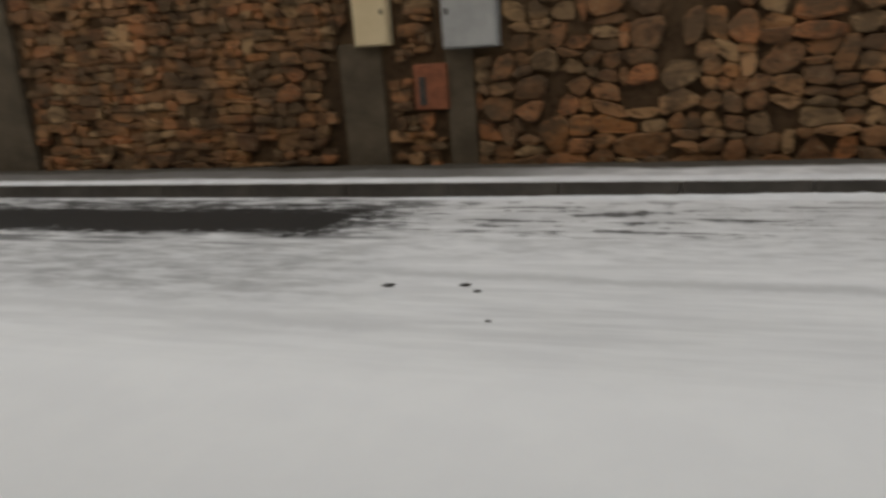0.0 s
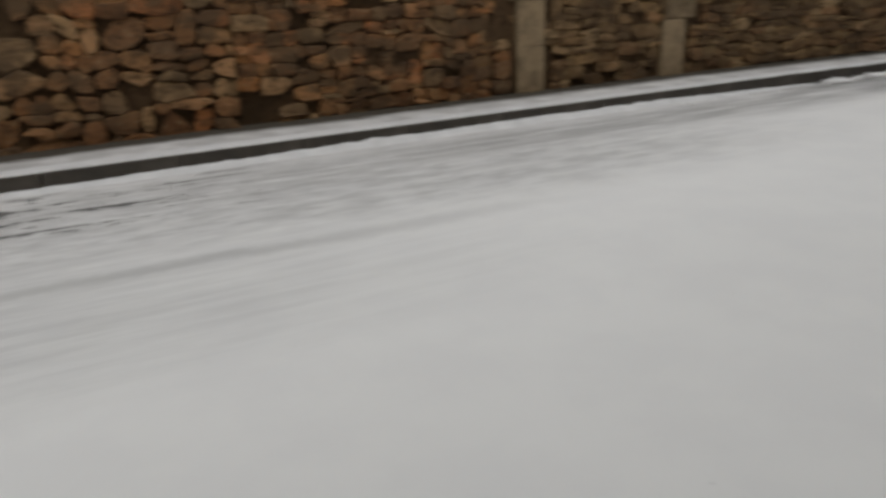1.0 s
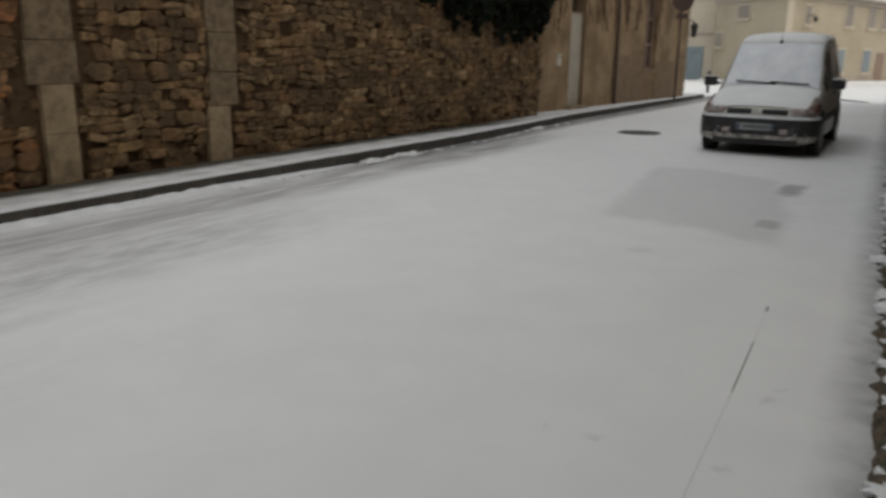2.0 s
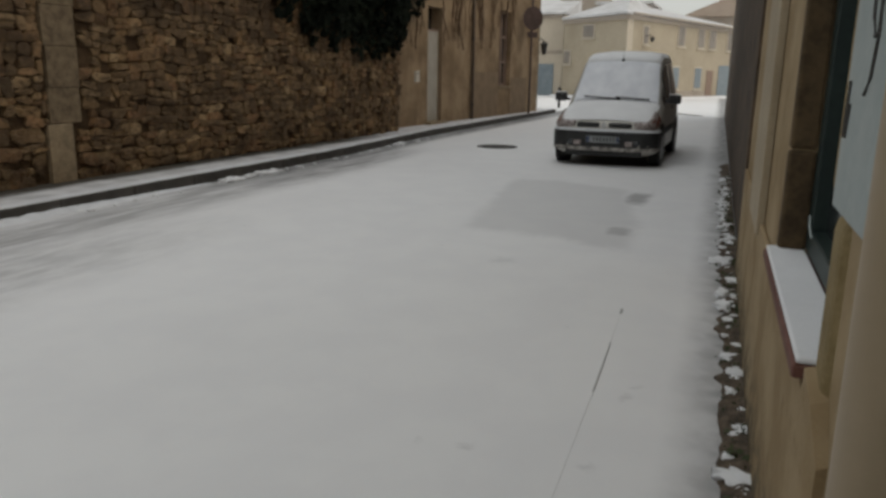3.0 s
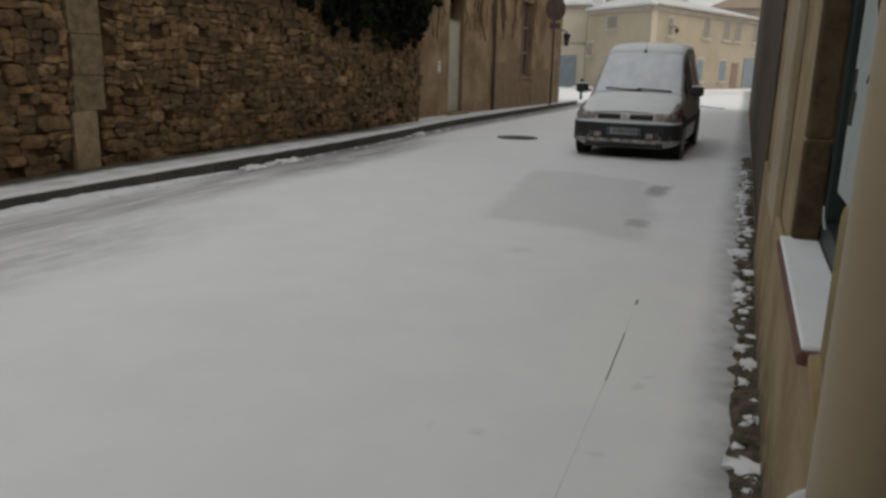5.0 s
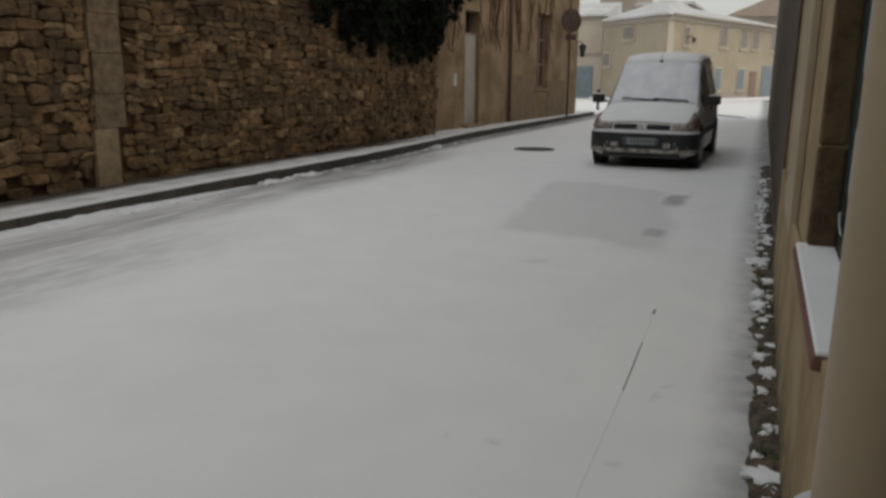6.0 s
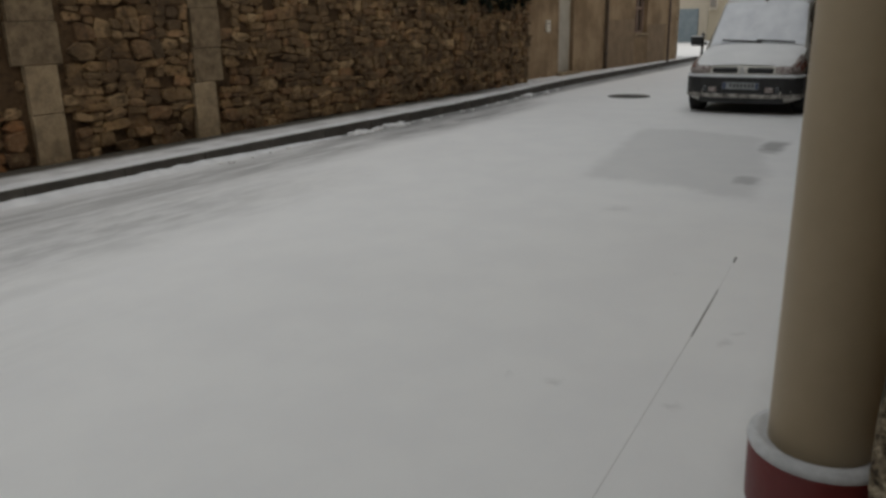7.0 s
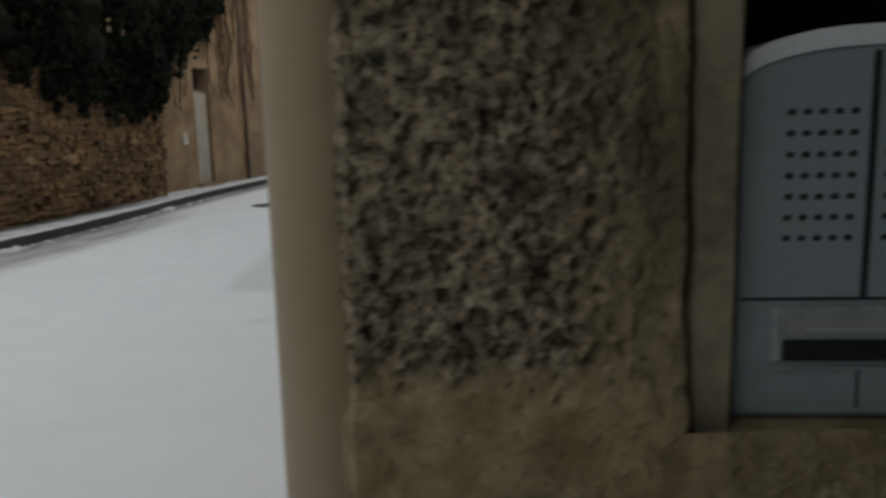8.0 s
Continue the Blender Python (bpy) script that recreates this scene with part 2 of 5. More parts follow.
def rough_stone_material():
    """Eroded shelly limestone with lichen, moss, pale grains and remains of ochre render."""
    n = Nodes("eroded_shelly_limestone")
    a, b, c, g = n.noise(8, 5, 0.62), n.noise(95, 6, 0.72), n.noise(230, 4, 0.7), n.noise(30, 5, 0.65)
    col = n.mix(n.ramp(a, 0.36, 0.64), (0.190, 0.146, 0.096), (0.320, 0.255, 0.165))
    col = n.mix(n.ramp(b, 0.52, 0.62, 0, 0.85), col, (0.52, 0.435, 0.31))
    x, y, z = n.xyz()
    wob = n.math("SUBTRACT", n.noise(14, 5, 0.65), 0.5)
    zz = n.math("ADD", z, n.math("MULTIPLY", wob, 0.12))
    yy = n.math("ADD", y, n.math("MULTIPLY", wob, 0.16))
    band = n.math("MULTIPLY", n.ramp(zz, 1.290, 1.260), n.ramp(n.math("SUBTRACT", zz, n.math("MULTIPLY", y, 0.5)), 1.14, 1.19))
    inner = n.math("MULTIPLY", n.ramp(yy, -0.160, -0.210), 0.8)
    render = n.math("MAXIMUM", band, inner)
    crust = n.math("SUBTRACT", 1.0, n.math("MULTIPLY", render, 0.8))
    col = n.mix(n.math("MULTIPLY", n.ramp(b, 0.50, 0.39, 0, 0.95), crust), col, (0.040, 0.028, 0.021))
    col = n.mix(n.math("MULTIPLY", n.ramp(g, 0.54, 0.70, 0, 0.6), crust), col, (0.10, 0.072, 0.05))
    ochre = n.mix(n.ramp(g, 0.35, 0.65), (0.235, 0.178, 0.090), (0.415, 0.330, 0.190))
    col = n.mix(n.math("MULTIPLY", render, n.ramp(a, 0.3, 0.6, 0.5, 0.92)), col, ochre)
    stain = n.noise(5, 5, 0.65, (1, 1, 0.45))
    col = n.mix(n.ramp(stain, 0.50, 0.66, 0, 0.75), col, (0.085, 0.075, 0.042))
    moss = n.noise(12, 4, 0.55)
    col = n.mix(n.math("MULTIPLY", n.ramp(moss, 0.58, 0.66, 0, 0.85), crust), col, (0.030, 0.034, 0.024))
    n.bump(n.math("ADD", n.math("ADD", b, g), n.math("MULTIPLY", c, 0.6)), 0.85, 0.010)
    return n.done(col, 0.92, 0, 0.2)


ROUGH_STONE = rough_stone_material()


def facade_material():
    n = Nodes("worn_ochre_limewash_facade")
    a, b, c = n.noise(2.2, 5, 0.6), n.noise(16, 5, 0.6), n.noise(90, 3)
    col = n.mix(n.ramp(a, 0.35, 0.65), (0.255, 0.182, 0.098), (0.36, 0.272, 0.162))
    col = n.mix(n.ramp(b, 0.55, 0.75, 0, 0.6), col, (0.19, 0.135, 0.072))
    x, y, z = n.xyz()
    # blotchy dark brown, stronger towards the ground over the lowest 0.45 m
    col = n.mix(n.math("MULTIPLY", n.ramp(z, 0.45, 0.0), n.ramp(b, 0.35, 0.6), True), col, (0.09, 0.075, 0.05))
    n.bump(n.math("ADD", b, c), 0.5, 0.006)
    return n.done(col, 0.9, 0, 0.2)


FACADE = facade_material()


def ground_material():
    """Trodden thin snow over asphalt: bare wet strips, tyre lines, a patch of thin slush."""
    n = Nodes("snow_over_asphalt")
    x, y, z = n.xyz()
    w1 = n.math("SUBTRACT", n.noise(1.6, 4, 0.6), 0.5)
    w2 = n.math("SUBTRACT", n.noise(9, 4, 0.65), 0.5)
    streak = n.noise(3.0, 5, 0.65, (0.32, 3.2, 1))
    xx = n.math("ADD", x, n.math("ADD", n.math("MULTIPLY", w1, 0.7), n.math("MULTIPLY", w2, 0.22)))
    yy = n.math("ADD", y, n.math("ADD", n.math("MULTIPLY", w1, 0.20), n.math("MULTIPLY", w2, 0.12)))

    def box(x0, x1, y0, y1, sx=0.15, sy=0.1, px=None, py=None):
        a, b = px or xx, py or yy
        u = n.math("MULTIPLY", n.ramp(a, x0 - sx, x0 + sx), n.ramp(a, x1 + sx, x1 - sx))
        v = n.math("MULTIPLY", n.ramp(b, y0 - sy, y0 + sy), n.ramp(b, y1 + sy, y1 - sy))
        return n.math("MULTIPLY", u, v)

    def most(*m):
        out = m[0]
        for k in m[1:]:
            out = n.math("MAXIMUM", out, k)
        return out

    def of(m, s):
        return n.math("MULTIPLY", m, s)

    broken = n.ramp(n.math('ADD', of(streak, 0.6), of(n.noise(7, 5, 0.7, (0.7, 1.3, 1)), 0.4)), 0.515, 0.56)
    thin = n.ramp(streak, 0.40, 0.70)
    wet = box(-30, -2.45, 4.98, 5.86, 0.12, 0.12, n.math('ADD', xx, of(w2, 0.8)), n.math('ADD', n.math('ADD', yy, of(w2, 0.55)), of(n.math('SUBTRACT', streak, 0.5), 0.6)))
    wet_thin = of(box(-30, -1.9, 4.62, 5.2, 0.5, 0.15), of(n.ramp(streak, 0.36, 0.6), 0.8))
    slush = of(box(-30, 1.5, 3.0, 4.9, 2.0, 0.5), n.ramp(streak, 0.3, 0.7, 0.12, 0.30))
    foot = of(box(3.5, 60, 6.17, 6.5, 1.0, 0.06, None, n.math('SUBTRACT', yy, n.ramp(x, 9, 17, 0, 0.44))), 0.8)
    gutter = of(box(-30, 1.6, 5.0, 6.15, 1.3, 0.2), of(broken, 0.9))
    gutter_c = of(box(-30, 3.0, 5.0, 6.1, 1.5, 0.35), n.ramp(streak, 0.35, 0.65, 0.12, 0.50))
    blot = n.noise(4.5, 5, 0.65, (0.55, 1.7, 1))
    slush_b = of(box(-30, -1.6, 3.5, 5.0, 1.2, 0.5), n.ramp(blot, 0.35, 0.65, 0.28, 0.58))
    slush_c = of(box(-30, 5.5, 4.3, 6.3, 2.0, 0.5), n.ramp(blot, 0.3, 0.7, 0.14, 0.42))
    gutter_d = of(box(-30, -2.0, 4.9, 6.25, 0.5, 0.2), n.ramp(blot, 0.40, 0.60, 0.35, 0.97))
    gutter_b = of(box(2.0, 8.5, 5.25, 6.1, 1.0, 0.35), n.ramp(streak, 0.30, 0.62, 0.16, 0.52))
    along = n.math("SUBTRACT", yy, n.ramp(x, 9, 17, 0, 0.44))
    kerbside = of(box(7.5, 60, 5.75, 6.4, 1.5, 0.22, None, along), n.ramp(streak, 0.3, 0.62, 0.35, 0.8))
    kerbside_b = of(box(7.5, 13.2, 5.25, 5.9, 1.5, 0.3, None, along), n.ramp(streak, 0.30, 0.62, 0.22, 0.62))
    slope = n.math("ADD", yy, n.math("MULTIPLY", x, 0.04))
    line_a = of(box(-30, 2.2, 4.02, 4.22, 1.8, 0.10, None, slope), 0.38)
    line_b = of(box(-30, 1.5, 3.62, 3.74, 1.5, 0.08, None, slope), 0.20)
    line_c = of(box(-30, -1.25, 3.14, 3.36, 0.4, 0.10, None, slope), 0.28)
    line_d = of(box(-30, 3, 4.62, 4.74, 1.5, 0.07, None, slope), of(thin, 0.35))
    # slush patch, wider towards its far end
    far_y = n.math("SUBTRACT", yy, n.ramp(x, 7.0, 10.6, 0.0, 0.45))
    near_x = n.math("SUBTRACT", xx, n.math("MULTIPLY", n.math("SUBTRACT", y, 1.2), 0.25))
    patch = of(box(6.85, 10.3, 0.86, 2.42, 0.16, 0.11, near_x, far_y), 0.15)
    spot_a = of(box(9.2, 10.0, 0.98, 1.22, 0.2, 0.07), 0.5)
    spot_b = of(box(7.35, 7.75, 0.92, 1.15, 0.15, 0.07), 0.4)
    spot_c = of(box(5.80, 5.95, 1.58, 1.74, 0.08, 0.06), 0.12)
    scuffs = most(*[of(box(a - 0.03, a + 0.03, b - 0.025, b + 0.025, 0.03, 0.03, None, None), 0.16) for a, b in ((3.90, 0.40), (3.07, 0.48), (3.71, 0.41), (2.96, 0.93))])
    shelter = of(box(13.0, 16.75, 1.22, 2.86, 0.18, 0.12), 0.72)
    wheel_mark = of(box(13.6, 17.5, 0.75, 1.3, 0.5, 0.2), 0.22)
    near_wall = n.math("SUBTRACT", n.math("ADD", y, of(w1, 0.12)), n.math("MULTIPLY", x, 0.029))
    litter = of(box(-5, 60, -0.6, -0.01, 0.5, 0.19, x, near_wall), n.ramp(n.noise(6, 3, 0.5), 0.3, 0.7, 0.45, 0.75))
    fade = of(n.ramp(n.noise(0.3, 2), 0.4, 0.7), 0.025)
    specks = of(n.math("MULTIPLY", n.ramp(n.noise(5.5, 2, 0.5), 0.735, 0.76), n.ramp(n.noise(0.7, 2), 0.5, 0.6)), 0.35)
    bare = most(wet, slush_c, slush_b, wet_thin, gutter_c, gutter_d, slush, foot, gutter, gutter_b, kerbside, kerbside_b, line_a, line_b, line_c, line_d, patch, spot_a, spot_b, spot_c, scuffs,
                shelter, wheel_mark, litter, fade, specks)
    grain = n.noise(120, 3)
    snow = n.mix(n.ramp(n.noise(2.3, 4), 0.35, 0.65), (0.81, 0.81, 0.82), (0.835, 0.835, 0.84))
    tar = n.mix(n.ramp(grain, 0.35, 0.7), (0.018, 0.017, 0.016), (0.042, 0.039, 0.036))
    n.bump(n.math("SUBTRACT", n.math("MULTIPLY", grain, 0.25), bare), 0.25, 0.008)
    return n.done(n.mix(bare, snow, tar), n.ramp(bare, 0.2, 0.9, 0.8, 0.6), 0, 0.14)


GROUND = ground_material()


def pavement_material():
    n = Nodes("snow_on_pavement")
    x, y, z = n.xyz()
    w = n.math("SUBTRACT", n.noise(6, 4, 0.65), 0.5)
    streak = n.noise(3.0, 5, 0.6, (0.4, 2.0, 1))
    yy = n.math("ADD", y, n.math("MULTIPLY", w, 0.16))
    edge = n.math("ADD", yy, n.math("MULTIPLY", n.math("SUBTRACT", streak, 0.5), 0.35))
    base = n.ramp(edge, 6.70, 6.92)
    left = n.math("MULTIPLY", n.ramp(x, 0.2, -2.0), n.ramp(edge, 6.42, 6.56))
    bare = n.math("MAXIMUM", base, n.math("MULTIPLY", left, 0.85))
    far_fix = n.ramp(x, 13, 16, 1.0, 0.0)
    bare = n.math("MULTIPLY", bare, far_fix)
    grain = n.noise(90, 3)
    snow = n.mix(n.ramp(n.noise(3, 4), 0.35, 0.65), (0.50, 0.50, 0.505), (0.70, 0.70, 0.71))
    tar = n.mix(n.ramp(grain, 0.35, 0.7), (0.05, 0.044, 0.036), (0.10, 0.088, 0.07))
    n.bump(grain, 0.3, 0.006)
    return n.done(n.mix(bare, snow, tar), 0.8, 0, 0.25)


PAVEMENT = pavement_material()


# ---------------------------------------------------------------- mesh helpers
def mesh_of(name, verts, faces, material, smooth=False):
    me = bpy.data.meshes.new(name)
    me.from_pydata([tuple(v) for v in verts], [], faces)
    me.materials.append(material)
    if smooth:
        me.polygons.foreach_set("use_smooth", [True] * len(me.polygons))
    me.update()
    return me


def to_mesh(name, bm, material, smooth=False):
    me = bpy.data.meshes.new(name)
    bm.normal_update()
    bm.to_mesh(me)
    bm.free()
    me.materials.append(material)
    if smooth:
        me.polygons.foreach_set("use_smooth", [True] * len(me.polygons))
    return me


def part(name, data, material, parent=None, label="", smooth=False, at=None):
    me = to_mesh(name, data, material, smooth) if isinstance(data, bmesh.types.BMesh) else data
    ob = new(name, me)
    if parent is not None:
        ob.parent = parent
    if at is not None:
        ob.matrix_basis = at
    return tagged(ob, label) if label else ob


def thing(name, label, category, m, group=""):
    ob = new(name)
    ob.matrix_basis = m
    return tagged(ob, label, category, group)


def add_box(bm, x0, x1, y0, y1, z0, z1, bevel=0.0, seg=2):
    r = bmesh.ops.create_cube(bm, size=1.0)
    vs = r["verts"]
    bmesh.ops.scale(bm, vec=(x1 - x0, y1 - y0, z1 - z0), verts=vs)
    bmesh.ops.translate(bm, vec=((x0 + x1) / 2, (y0 + y1) / 2, (z0 + z1) / 2), verts=vs)
    if bevel:
        es = list({e for v in vs for e in v.link_edges})
        bmesh.ops.bevel(bm, geom=es, offset=bevel, segments=seg, affect="EDGES", profile=0.5)
    return bm


def box(x0, x1, y0, y1, z0, z1, bevel=0.0, seg=2):
    return add_box(bmesh.new(), x0, x1, y0, y1, z0, z1, bevel, seg)


def lathe(profile, seg=32):
    """A solid of revolution round z from (radius, z) pairs."""
    verts, faces = [], []
    for r, z in profile:
        verts += [(r * math.cos(2 * math.pi * k / seg), r * math.sin(2 * math.pi * k / seg), z) for k in range(seg)]
    for i in range(len(profile) - 1):
        for k in range(seg):
            a, b = i * seg + k, i * seg + (k + 1) % seg
            faces.append((a, b, b + seg, a + seg))
    faces.append(tuple(range(seg - 1, -1, -1)))
    faces.append(tuple(range((len(profile) - 1) * seg, len(profile) * seg)))
    return verts, faces


def tube(points, radius, seg=8, taper=1.0):
    """A round tube along a line of points."""
    verts, faces = [], []
    pts = [Vector(p) for p in points]
    for i, p in enumerate(pts):
        d = (pts[min(i + 1, len(pts) - 1)] - pts[max(i - 1, 0)]).normalized()
        a = d.orthogonal().normalized()
        b = d.cross(a)
        r = radius * (1 + (taper - 1) * i / (len(pts) - 1))
        verts += [tuple(p + r * (math.cos(2 * math.pi * k / seg) * a + math.sin(2 * math.pi * k / seg) * b)) for k in range(seg)]
    for i in range(len(pts) - 1):
        for k in range(seg):
            u, v = i * seg + k, i * seg + (k + 1) % seg
            faces.append((u, v, v + seg, u + seg))
    faces.append(tuple(range(seg - 1, -1, -1)))
    faces.append(tuple(range((len(pts) - 1) * seg, len(pts) * seg)))
    return verts, faces


def slab(outline, z0, z1):
    """An upright prism over a plan outline."""
    k = len(outline)
    verts = [(x, y, z0) for x, y in outline] + [(x, y, z1) for x, y in outline]
    faces = [tuple(range(k - 1, -1, -1)), tuple(range(k, 2 * k))]
    faces += [(i, (i + 1) % k, k + (i + 1) % k, k + i) for i in range(k)]
    return verts, faces


def pierced_wall(us, zs, holes, v0, v1):
    """One welded wall over the grid us x zs, left open in the cells (column, row) of holes."""
    verts, faces, seen = [], [], {}

    def vert(i, j, v):
        if (i, j, v) not in seen:
            seen[(i, j, v)] = len(verts)
            verts.append((us[i], v, zs[j]))
        return seen[(i, j, v)]

    full = {(i, j) for i in range(len(us) - 1) for j in range(len(zs) - 1)} - set(holes)
    for i, j in full:
        a, b, c, d = (i, j), (i + 1, j), (i + 1, j + 1), (i, j + 1)
        faces.append(tuple(vert(*p, v0) for p in (a, b, c, d)))
        faces.append(tuple(vert(*p, v1) for p in (d, c, b, a)))
        for (p, q), near in (((a, b), (i, j - 1)), ((b, c), (i + 1, j)), ((c, d), (i, j + 1)), ((d, a), (i - 1, j))):
            if near not in full:
                faces.append((vert(*q, v0), vert(*p, v0), vert(*p, v1), vert(*q, v1)))
    return verts, faces


def lerp_line(line, x):
    for (a, ya), (b, yb) in zip(line, line[1:]):
        if x <= b:
            return ya + (yb - ya) * (x - a) / (b - a)
    return line[-1][1]


# ---------------------------------------------------------------- ground, pavement, kerb
KERB_LINE = [(-40, 6.29), (9, 6.24), (11.3, 6.27), (13.8, 6.42), (17, 6.68), (30, 6.80)]
WALL_Y = 7.12

ground = tagged(new("ground", mesh_of("ground", [(-200, -200, 0), (400, -200, 0), (400, 300, 0), (-200, 300, 0)], [(0, 1, 2, 3)], GROUND)),
                "street under thin snow with bare wet strips", "road", kind="structure")

xs = [-40 + k for k in range(71)]
outline = [(x, lerp_line(KERB_LINE, x) + 0.12) for x in xs] + [(30, 9.0), (-40, 9.0)]
pavement = tagged(new("pavement", mesh_of("pavement", *slab(outline, -0.1, 0.135), PAVEMENT)), "narrow snow-dusted pavement along the stone wall", "pavement",
                  kind="structure")
kerb = thing("kerb", "dark wet granite kerb with snow lying behind it", "kerb", pose(0, 0, 0))
kerb["kind"] = "structure"

# ---------------------------------------------------------------- the rubble wall
wall_north = tagged(new("wall_north", to_mesh("wall_north", box(-40, 16.05, WALL_Y + 0.03, WALL_Y + 0.5, 0, 3.3), MORTAR)),
                    "old rubble stone wall in brown earth mortar", "wall", kind="structure")

# ashlar piers let into the wall, with a wider upper half
pier_blocks = [(4.68, 5.02, 0.13, 0.62), (4.68, 5.02, 0.62, 1.09), (4.57, 5.10, 1.09, 1.50), (4.60, 5.08, 1.50, 1.95), (4.57, 5.10, 1.95, 2.45), (4.60, 5.08, 2.45, 3.0),
               (6.69, 7.03, 0.13, 0.78), (6.74, 7.18, 0.78, 1.17), (6.76, 7.20, 1.17, 1.62), (6.74, 7.19, 1.62, 2.05), (6.77, 7.21, 2.05, 2.6), (6.75, 7.18, 2.6, 3.1)]
for bx0, bx1, bz0, bz1 in pier_blocks:
    worn = bx1 - bx0 > 0.4
    part("ashlar_block", box(bx0 + 0.003, bx1 - 0.003, WALL_Y - (0.022 if worn else 0.04), WALL_Y + 0.05, bz0 + 0.002, bz1 - 0.002, 0.009, 3), ASHLAR_DULL if worn else ASHLAR, wall_north)

# cement chases below the two cabinets and the rendered pier at the wall's end
part("cement_chase", box(-3.32, -2.86, WALL_Y + 0.004, WALL_Y + 0.05, 0.10, 1.36, 0.01), CEMENT, wall_north, "grey cement patch in the stonework")
part("cement_chase", box(-2.20, -1.92, WALL_Y + 0.004, WALL_Y + 0.05, 0.10, 1.30, 0.01), CEMENT, wall_north, "grey cement patch in the stonework")
part("cement_pier", box(-8.9, -7.35, WALL_Y - 0.05, WALL_Y + 0.05, 0.10, 3.2, 0.02), CEMENT, wall_north, "grey-green rendered strip of wall")

terracotta = thing("hollow_brick", "broken orange terracotta hollow brick set in the wall", "brick", pose(-2.34, WALL_Y, 0.91))
bm = box(-0.18, 0.16, -0.045, 0.05, -0.22, 0.22, 0.012)
part("shell", bm, TERRACOTTA, terracotta)
# dark plate on the brick's face stands in for the cavity's shade
part("broken_hole", box(-0.13, -0.06, -0.051, -0.044, -0.17, 0.10, 0.002), DARK_GREY, terracotta, "dark plate standing in for a shaded broken cavity")

cabinet_a = thing("wall_cabinet", "cream painted meter cabinet hung on the rubble wall", "cabinet", pose(-2.925, WALL_Y, 1.34))
part("door", box(-0.16, 0.19, -0.10, 0.0, 0, 0.62, 0.012), CREAM_PAINT, cabinet_a)
part("rim", box(-0.172, 0.202, -0.07, 0.03, -0.012, 0.632, 0.01), CREAM_PAINT, cabinet_a)
part("lock", box(0.13, 0.16, -0.108, -0.098, 0.28, 0.33, 0.004), DARK_GREY, cabinet_a)
cabinet_b = thing("wall_cabinet", "grey plastic meter cabinet hung on the rubble wall", "cabinet", pose(-1.925, WALL_Y, 1.275))
part("door", box(-0.25, 0.27, -0.12, 0.0, 0, 0.66, 0.012), GREY_PANEL, cabinet_b)
part("rim", box(-0.262, 0.282, -0.08, 0.03, -0.014, 0.672, 0.01), GREY_PANEL, cabinet_b)
part("lock", box(-0.22, -0.18, -0.128, -0.118, 0.30, 0.36, 0.004), DARK_GREY, cabinet_b)

# ---------------------------------------------------------------- the house beyond the wall
HOUSE_A, HOUSE_S = (17.0, 7.50), -0.045
house_m = Matrix.Translation((HOUSE_A[0], HOUSE_A[1], 0)) @ Matrix.Rotation(math.atan(HOUSE_S), 4, "Z")
house = thing("house", "ochre plastered old house with bare vines on its front", "house", house_m)


hv, hf = pierced_wall([-1.2, 1.42, 2.30, 6.65, 7.70, 10.75], [0, 1.05, 2.65, 3.0, 3.3, 6.6], [(1, 0), (1, 1), (1, 2), (3, 1), (3, 2), (3, 3)], 0, 0.5)
part("wall", mesh_of("wall", hv, hf, PLASTER), None, house, "ochre plaster stained brown")
part("side_wall", box(10.25, 10.75, 0.5, 7, 0, 6.6), PLASTER, house)
part("side_wall", box(-1.2, -0.7, 0.5, 7, 0, 6.6), PLASTER, house)
part("back_wall", box(-1.2, 10.75, 7, 7.4, 0, 6.6), PLASTER, house)
part("plinth", box(4.40, 6.62, -0.012, 0.01, 0.13, 1.45, 0.004), PLASTER_DARK, house, "darker brown plaster band")
part("plinth", box(7.75, 9.5, -0.012, 0.01, 0.13, 1.30, 0.004), PLASTER_DARK, house, "darker brown plaster band")
part("quoin", box(-0.40, -0.24, -0.02, 0.02, 0.13, 1.80, 0.008), ASHLAR, house, "pale stone edging")
part("corner_pillar", box(9.55, 10.76, -0.022, 0.02, 0.13, 6.5, 0.008), PLASTER, house)
for zq in (0.55, 1.15, 1.75, 2.35, 2.95):
    part("quoin", box(10.46, 10.77, -0.03, 0.02, zq - 0.26, zq + 0.26, 0.008), ASHLAR, house)
part("roof", mesh_of("roof", [(-1.6, -0.4, 6.6), (11.1, -0.4, 6.6), (11.1, 7.8, 6.6), (-1.6, 7.8, 6.6), (-1.6, 3.7, 8.3), (11.1, 3.7, 8.3)],
                     [(0, 1, 5, 4), (2, 3, 4, 5), (1, 2, 5), (3, 0, 4), (3, 2, 1, 0)], SNOW), None, house, "snow-covered roof")
hdoor = part("door", box(1.44, 2.28, 0.10, 0.15, 0.20, 2.43, 0.006), DOOR_GREY, house, "off-white wooden door")
for pz0, pz1 in ((0.35, 1.05), (1.2, 2.3)):
    part("door_panel", box(1.56, 2.16, 0.085, 0.105, pz0, pz1, 0.006), DOOR_GREY, hdoor)
part("knob", box(1.50, 1.54, 0.05, 0.10, 1.1, 1.15, 0.008), DARK_GREY, hdoor)
part("fanlight", box(1.44, 2.28, 0.30, 0.32, 2.46, 3.0, 0.003), CAR_GLASS, house, "dark glazed fanlight")
part("transom", box(1.42, 2.30, 0.08, 0.18, 2.43, 2.47, 0.004), BROWN_WOOD, house)
